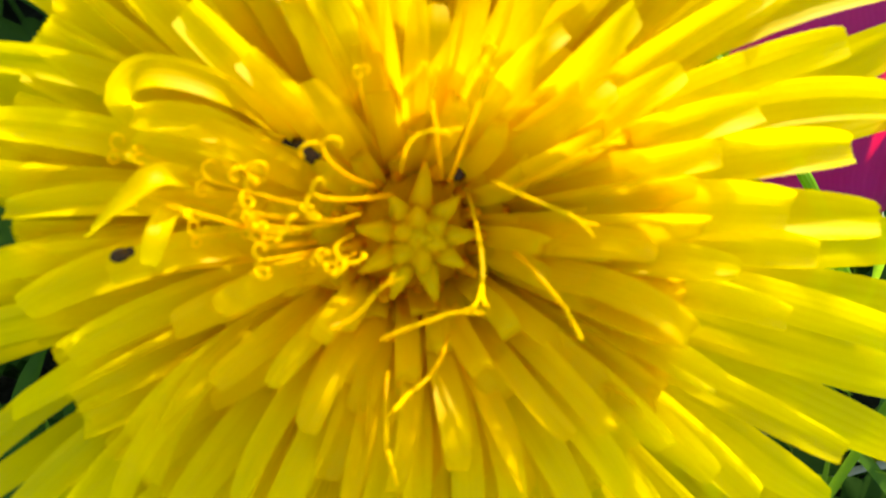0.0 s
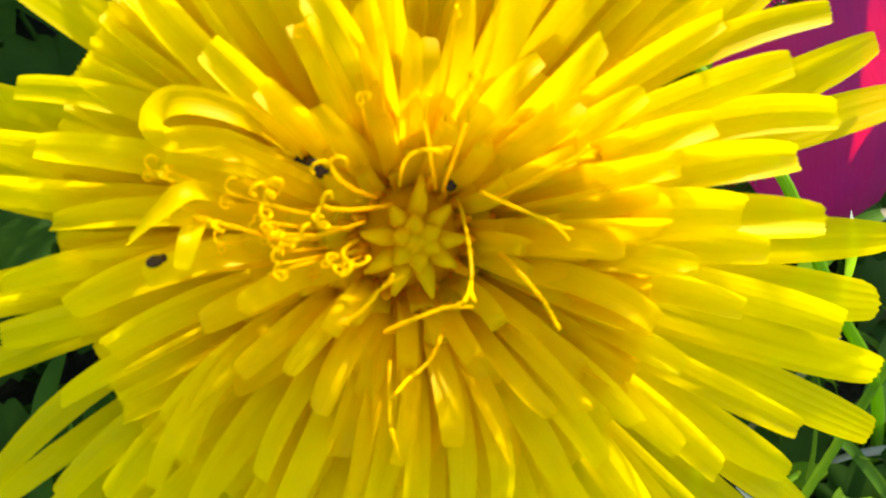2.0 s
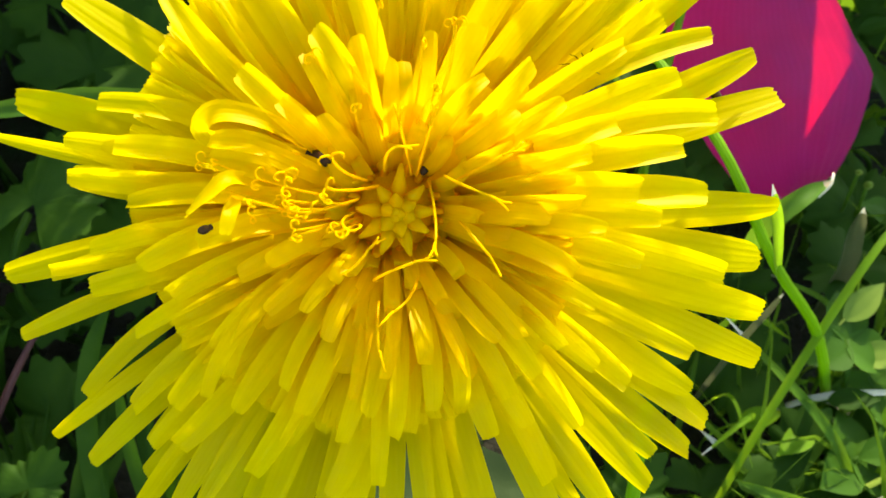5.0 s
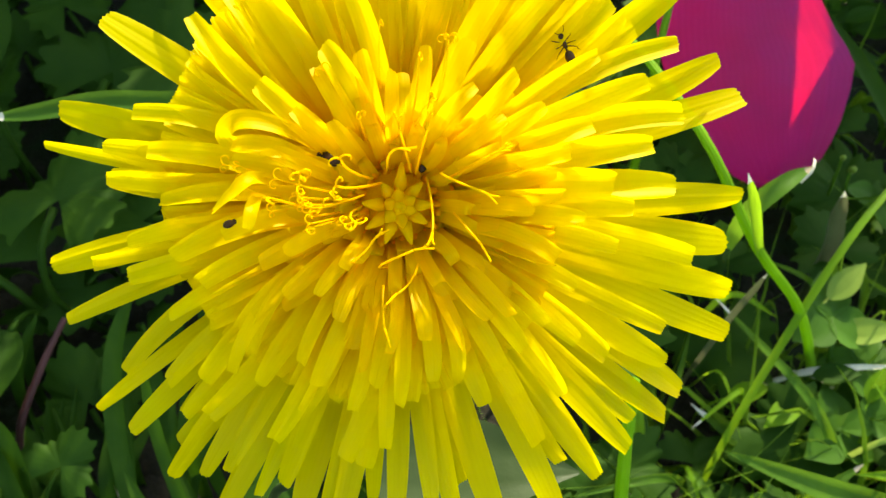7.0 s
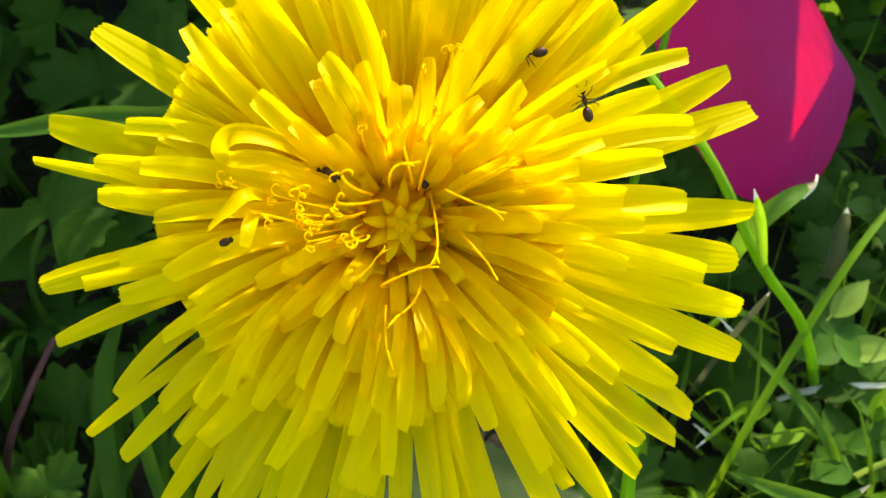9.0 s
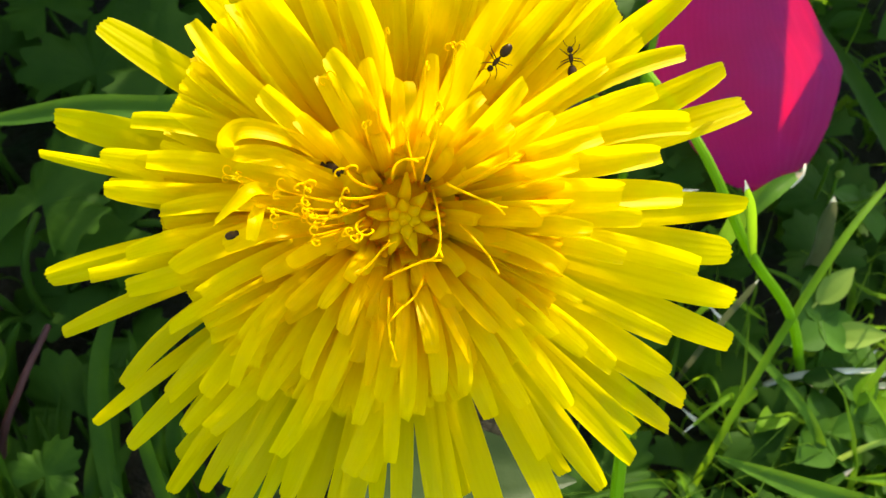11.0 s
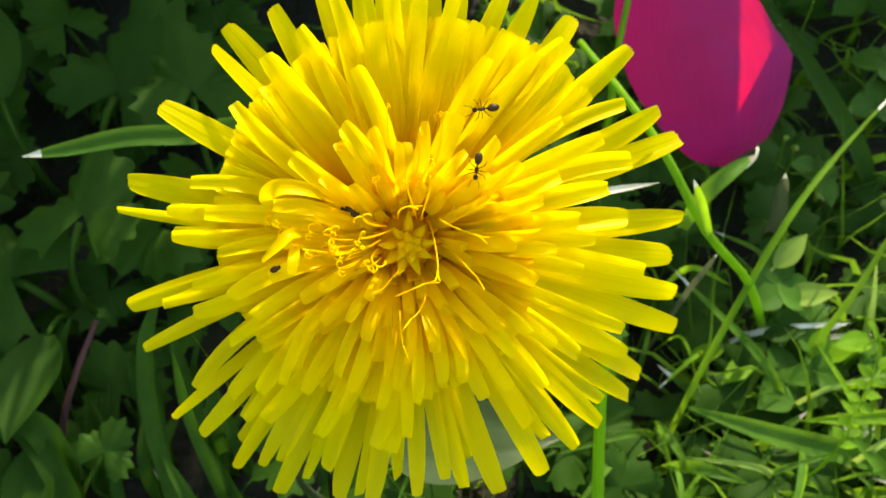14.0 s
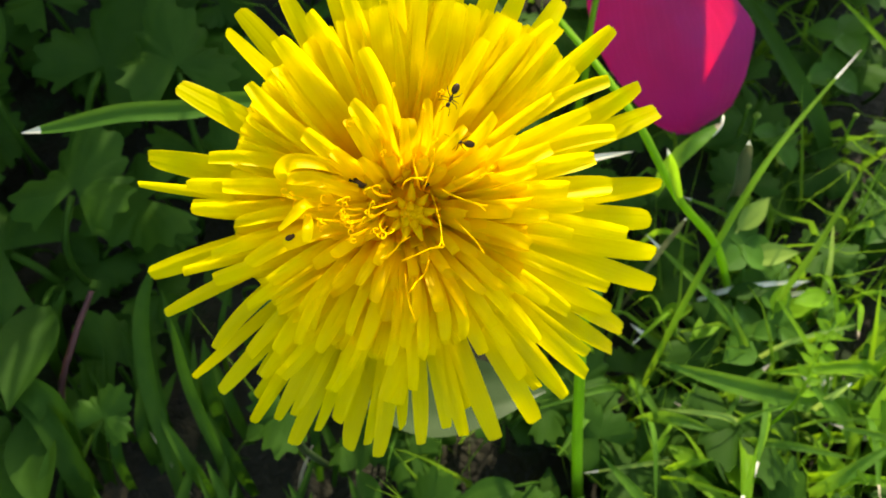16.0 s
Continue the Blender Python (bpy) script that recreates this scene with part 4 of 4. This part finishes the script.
def build_turf():
    rng = random.Random(8)
    bm = bmesh.new()
    for _ in range(800):
        x, y = rng.triangular(-0.03, 0.14, 0.07), rng.triangular(-0.09, 0.14, -0.02)
        length, lean = rng.uniform(0.010, 0.030), rng.uniform(0.3, 1.1)
        a = rng.uniform(0, 6.283)
        out = Vector((math.cos(a), math.sin(a), 0))
        root = Vector((x, y, -0.004))
        path = [bezier((root, root + Vector((0, 0, length * 0.6)), root + out * length * lean + Vector((0, 0, length * rng.uniform(0.4, 0.9)))), k / 6) for k in range(7)]
        w = rng.uniform(0.0008, 0.0018)
        ribbon(bm, path, lambda v: w * max(0.05, 1 - v ** 2), (-out.y, out.x, 0.3), 2, 0.3)
    tagged(link("turf", bm, GRASS), "short tangled green grass between the leaves", "grass", kind="stuff")


build_turf()

build_fresh_grass()
build_shadow_straps()


def build_lawn():
    """The same short lawn going on all round, past the view."""
    rng = random.Random(77)
    bm = bmesh.new()
    for _ in range(6000):
        x, y = rng.triangular(-0.7, 0.7, 0.0), rng.triangular(-0.7, 0.7, 0.0)
        if -0.16 < x < 0.16 and -0.12 < y < 0.16:
            continue
        length, a = rng.uniform(0.02, 0.05), rng.uniform(0, 6.283)
        out, root = Vector((math.cos(a), math.sin(a), 0)), Vector((x, y, -0.005))
        path = [bezier((root, root + Vector((0, 0, length * 0.6)), root + out * length * 0.7 + Vector((0, 0, length * 0.7))), k / 4) for k in range(5)]
        w = rng.uniform(0.0015, 0.004)
        ribbon(bm, path, lambda v: w * max(0.05, 1 - v ** 2), (-out.y, out.x, 0.3), 2, 0.3)
    tagged(link("lawn_grass", bm, GRASS), "short green grass of the surrounding lawn", "grass", kind="stuff")


build_lawn()


def build_shading_tuft():
    """A thick tuft of long grass added out of view, behind and to the left, to cast shade on the leaves there."""
    rng = random.Random(21)
    bm = bmesh.new()
    # blade heights set so the added tuft blocks sun from the left leaves
    for k in range(1500):
        root = Vector((rng.uniform(-0.11, 0.03), rng.uniform(0.13, 0.21), -0.004)) if k % 2 else Vector((rng.uniform(-0.24, -0.125), rng.uniform(-0.10, 0.16), -0.004))
        length, a = (0.132 + 0.6 * max(0.0, root.y - 0.13)) * rng.uniform(0.7, 1.0), rng.uniform(0, 6.283)
        out = Vector((math.cos(a), math.sin(a), 0))
        path = [bezier((root, root + Vector((0, 0, length * 0.6)), root + out * length * 0.14 + Vector((0, 0, length))), k / 6) for k in range(7)]
        w = rng.uniform(0.003, 0.006)
        ribbon(bm, path, lambda v: w * max(0.05, 1 - v ** 3), (-out.y, out.x, 0.3), 2, 0.3)
    tagged(link("tall_grass", bm, GRASS), "unseen tuft of tall green grass added for shade", "grass", kind="stuff")


build_shading_tuft()


# ---- ants ----
ANT_UNIT = 0.88 * MM


def build_ant(label):
    """A small ant, head along +x, feet on z = 0."""
    ob = thing("ant", Matrix.Identity(4), label, "ant", "ants on the flower")
    def body_part(name, centre, sizes, turn=None):
        bm = bmesh.new()
        blob(bm, Vector(centre) * ANT_UNIT, [v * ANT_UNIT for v in sizes], turn)
        return part(name, bm, ANT, ob)
    body_part("gaster", (-0.78, 0, 0.48), (0.56, 0.36, 0.34), Matrix.Rotation(0.12, 4, "Y"))
    body_part("petiole", (-0.16, 0, 0.40), (0.09, 0.09, 0.14))
    body_part("thorax", (0.25, 0, 0.46), (0.38, 0.17, 0.19))
    body_part("head", (0.86, 0, 0.45), (0.25, 0.22, 0.17), Matrix.Rotation(0.25, 4, "Y"))
    for side in (1, -1):
        path = smooth_path([Vector(q) * ANT_UNIT for q in ((1.02, 0.1 * side, 0.52), (1.25, 0.34 * side, 0.72), (1.55, 0.42 * side, 0.5), (1.8, 0.5 * side, 0.3))], 9)
        bm = bmesh.new()
        tube(bm, path, lambda v: 0.026 * ANT_UNIT, 5)
        part("antenna", bm, ANT, ob)
        for k, (x, ahead) in enumerate(((0.45, 0.55), (0.25, -0.05), (0.08, -0.65))):
            hip = Vector((x, 0.12 * side, 0.40)) * ANT_UNIT
            bm = bmesh.new()
            knee, foot = Vector((ahead * 0.45, 0.5 * side, 0.28)) * ANT_UNIT, Vector((ahead, 0.8 * side, -0.40)) * ANT_UNIT
            tube(bm, smooth_path([Vector((0, 0, 0)), knee, knee.lerp(foot, 0.55), foot], 9), lambda v: (0.045 - 0.025 * v) * ANT_UNIT, 5)
            leg = part("leg", bm, ANT, ob)
            leg.matrix_basis = Matrix.Translation(hip)
    return ob


ant_upper = build_ant("small dark brown ant walking down the upper florets")
ant_outer = build_ant("small dark brown ant walking over the outer florets")


def build_beetle(place, label, size):
    ob = thing("beetle", place, label, "beetle", "beetles in the flower")
    bm = bmesh.new()
    blob(bm, (0, 0, 0.35 * size), (0.62 * size, 0.42 * size, 0.36 * size))
    part("shell", bm, ANT, ob)
    bm = bmesh.new()
    blob(bm, (0.62 * size, 0, 0.3 * size), (0.24 * size, 0.3 * size, 0.24 * size))
    part("head", bm, ANT, ob)


build_beetle(HEAD @ pose(-0.0042, 0.0033, 0.0047, 0, 0, 160), "small black beetle half hidden among the florets", 0.0012)
build_beetle(HEAD @ pose(-0.0108, -0.00045, 0.0064, 0, 0, 20), "small round black beetle between the florets", 0.00062)
build_beetle(HEAD @ pose(0.0017, 0.0025, 0.0042, 0, 0, 60), "tiny black beetle beside the middle of the flower", 0.0006)


# ---- motion of the ants: seconds, place in millimetres, turn in degrees ----
def step_legs(ant, rng):
    """Two sets of three legs that swing by turns."""
    legs = [leg for leg in ant.children if leg.name.startswith("leg")]
    for k, leg in enumerate(legs):
        hip, phase = leg.matrix_basis.translation.copy(), math.pi * (k % 2)
        rows = []
        for i in range(81):
            swing = math.sin(phase + i * 1.9 + 0.6 * math.sin(i * 0.7))
            rows.append((i * 0.2, Matrix.Translation(hip) @ pose(0, 0, 0, 0, 0, 13 * swing)))
        walk(leg, rows)


def motions():
    upper = [
        (0.0, 17.34, 9.96, 82.82, -33, 29, -157),
        (1.0, 15.75, 8.54, 83.87, -33, 28, -156),
        (1.5, 14.12, 7.04, 84.09, -35, 23, -163),
        (2.0, 17.08, 9.41, 82.70, -36, 23, -164),
        (2.2, 16.57, 7.70, 84.29, -36, 23, -164),
        (2.4, 16.95, 9.40, 82.78, -34, 26, -158),
        (2.6, 16.28, 9.19, 82.61, -16, 38, -125),
        (2.8, 15.24, 7.24, 84.07, 2, 41, -95),
        (3.0, 15.09, 6.94, 83.80, -9, 40, -113),
        (3.2, 14.86, 6.21, 83.54, -24, 33, -138),
        (3.4, 14.22, 5.78, 83.43, -35, 22, -159),
        (3.5, 13.74, 5.31, 83.51, -36, 18, -165),
        (3.6, 13.16, 5.10, 83.47, -38, 13, -170),
        (3.8, 12.36, 4.78, 83.22, -36, 17, -163),
        (4.0, 12.40, 5.30, 82.99, -34, 22, -156),
        (4.2, 12.13, 5.66, 83.00, -38, 10, -172),
        (6.3, 11.04, 7.26, 83.83, -37, 14, -164),
        (6.5, 11.30, 7.42, 83.99, -28, -28, 136),
        (7.0, 11.21, 7.50, 84.06, -18, -35, 118),
        (7.1, 11.22, 7.73, 84.29, -13, -37, 109),
        (7.3, 11.26, 7.58, 84.14, -11, -37, 105),
        (7.5, 10.78, 7.11, 85.04, -13, -37, 109),
        (7.7, 10.54, 7.34, 85.07, -18, -35, 118),
        (7.9, 10.26, 7.32, 85.00, -38, -9, 166),
        (8.1, 10.10, 7.25, 84.90, -39, 0, 177),
        (8.3, 9.89, 7.31, 84.93, -39, -7, 168),
        (8.5, 9.41, 7.18, 85.10, -37, -15, 158),
        (8.7, 9.15, 7.60, 85.12, -34, -22, 149),
        (8.9, 8.68, 7.49, 84.97, -39, 3, -177),
        (9.0, 8.38, 7.37, 84.82, -39, 5, -174),
        (9.2, 8.24, 7.18, 84.63, -38, 11, -166),
        (11.3, 6.21, 6.15, 85.30, -26, 30, -134),
        (11.5, 6.26, 5.97, 84.98, -20, 33, -124),
        (11.7, 6.46, 5.89, 84.86, 0, 38, -91),
        (11.9, 6.01, 5.21, 83.85, 30, 24, -34),
        (12.1, 6.17, 5.71, 82.67, 25, 29, -45),
        (12.3, 6.33, 5.70, 82.72, 25, 29, -45),
        (12.5, 6.19, 2.92, 85.52, 19, 32, -56),
        (12.7, 6.48, 5.36, 82.63, 15, 33, -63),
        (12.9, 6.44, 2.85, 85.24, 15, 33, -63),
        (13.1, 6.48, 2.87, 85.25, 9, 34, -73),
        (13.3, 6.38, 2.40, 84.76, 4, 34, -81),
        (13.5, 6.21, 2.63, 84.96, -1, 35, -91),
        (13.7, 6.17, 2.58, 84.87, -10, 33, -108),
        (13.9, 6.07, 2.44, 84.63, -14, 31, -115),
        (14.1, 5.87, 2.52, 84.72, -5, 33, -99),
        (14.3, 5.86, 2.33, 84.42, -15, 31, -116),
        (14.5, 5.46, 2.22, 84.10, -29, 17, -150),
        (14.8, 5.38, 2.20, 84.00, -31, 12, -159),
        (15.1, 5.07, 2.38, 84.76, -33, 7, -167),
        (15.4, 4.77, 2.25, 83.93, -34, 2, -174),
        (15.7, 4.72, 2.15, 83.53, -34, 0, -178),
        (16.0, 4.79, 2.85, 84.06, -32, -9, 166),
    ]
    outer = [
        (0.0, 16.48, 4.80, 71.97, 32, -17, 8),
        (2.0, 16.83, 5.55, 74.82, 30, -23, 19),
        (2.5, 17.28, 4.39, 78.53, 25, -29, 32),
        (2.8, 17.87, 3.89, 81.80, 28, -27, 27),
        (3.0, 20.58, 6.77, 79.26, 38, -10, 0),
        (3.2, 21.28, 6.93, 79.24, 37, -14, 4),
        (3.4, 22.57, 7.40, 79.16, 35, -20, 12),
        (3.5, 23.01, 7.45, 79.05, 35, -20, 12),
        (3.6, 22.72, 7.34, 79.09, 29, -29, 27),
        (3.8, 21.76, 6.77, 79.09, -5, -39, 85),
        (4.0, 21.51, 7.22, 79.37, -9, -38, 93),
        (4.2, 21.37, 7.71, 80.00, -9, -39, 93),
        (6.5, 15.76, 8.27, 75.91, -37, 6, -178),
        (7.9, 12.96, 7.42, 79.09, -37, 5, -177),
        (8.3, 11.61, 3.61, 84.22, -37, 5, -177),
        (8.5, 11.85, 3.66, 84.28, -36, 12, -168),
        (8.7, 12.04, 4.97, 82.77, -33, 19, -157),
        (8.9, 11.72, 4.63, 83.10, -15, -35, 111),
        (9.0, 11.60, 4.15, 83.81, -11, -36, 105),
        (9.2, 11.74, 4.03, 83.94, -1, -38, 89),
        (11.3, 11.03, 7.43, 83.99, -7, -38, 97),
        (11.5, 10.93, 7.48, 84.04, 3, -39, 81),
        (11.7, 10.64, 6.89, 84.89, -17, -36, 113),
        (11.9, 10.94, 7.51, 84.07, -22, -33, 122),
        (12.1, 10.66, 6.89, 84.90, -26, -30, 130),
        (12.3, 9.77, 7.82, 85.78, -17, -36, 114),
        (12.5, 8.93, 7.41, 86.61, -38, -9, 165),
        (12.7, 8.47, 7.44, 86.70, -36, 14, -162),
        (12.9, 8.42, 7.29, 86.54, -37, 10, -168),
        (13.1, 8.56, 7.27, 86.51, -37, 6, -172),
        (13.3, 7.96, 6.55, 85.76, -36, 7, -170),
        (13.5, 7.41, 6.87, 86.15, -35, 8, -168),
        (13.7, 7.07, 6.86, 86.25, -36, 3, -174),
        (13.9, 7.00, 6.83, 86.24, -36, 0, -179),
        (14.1, 6.89, 6.73, 86.12, -36, 1, -176),
        (14.3, 6.57, 6.56, 85.95, -36, 1, -176),
        (14.5, 5.67, 6.80, 85.93, -36, -2, 178),
        (14.8, 5.10, 6.19, 86.64, -35, 6, -169),
        (15.1, 4.41, 5.70, 87.23, -25, 25, -136),
        (15.4, 4.25, 5.35, 86.99, -22, 28, -129),
        (15.7, 4.22, 5.08, 86.76, -22, 28, -129),
        (16.0, 4.24, 5.48, 87.12, -20, 29, -126),
    ]
    for ant, rows in ((ant_upper, upper), (ant_outer, outer)):
        walk(ant, [(t, pose(x * MM, y * MM, z * MM, rx, ry, rz)) for t, x, y, z, rx, ry, rz in rows])
        step_legs(ant, random.Random(3))


motions()
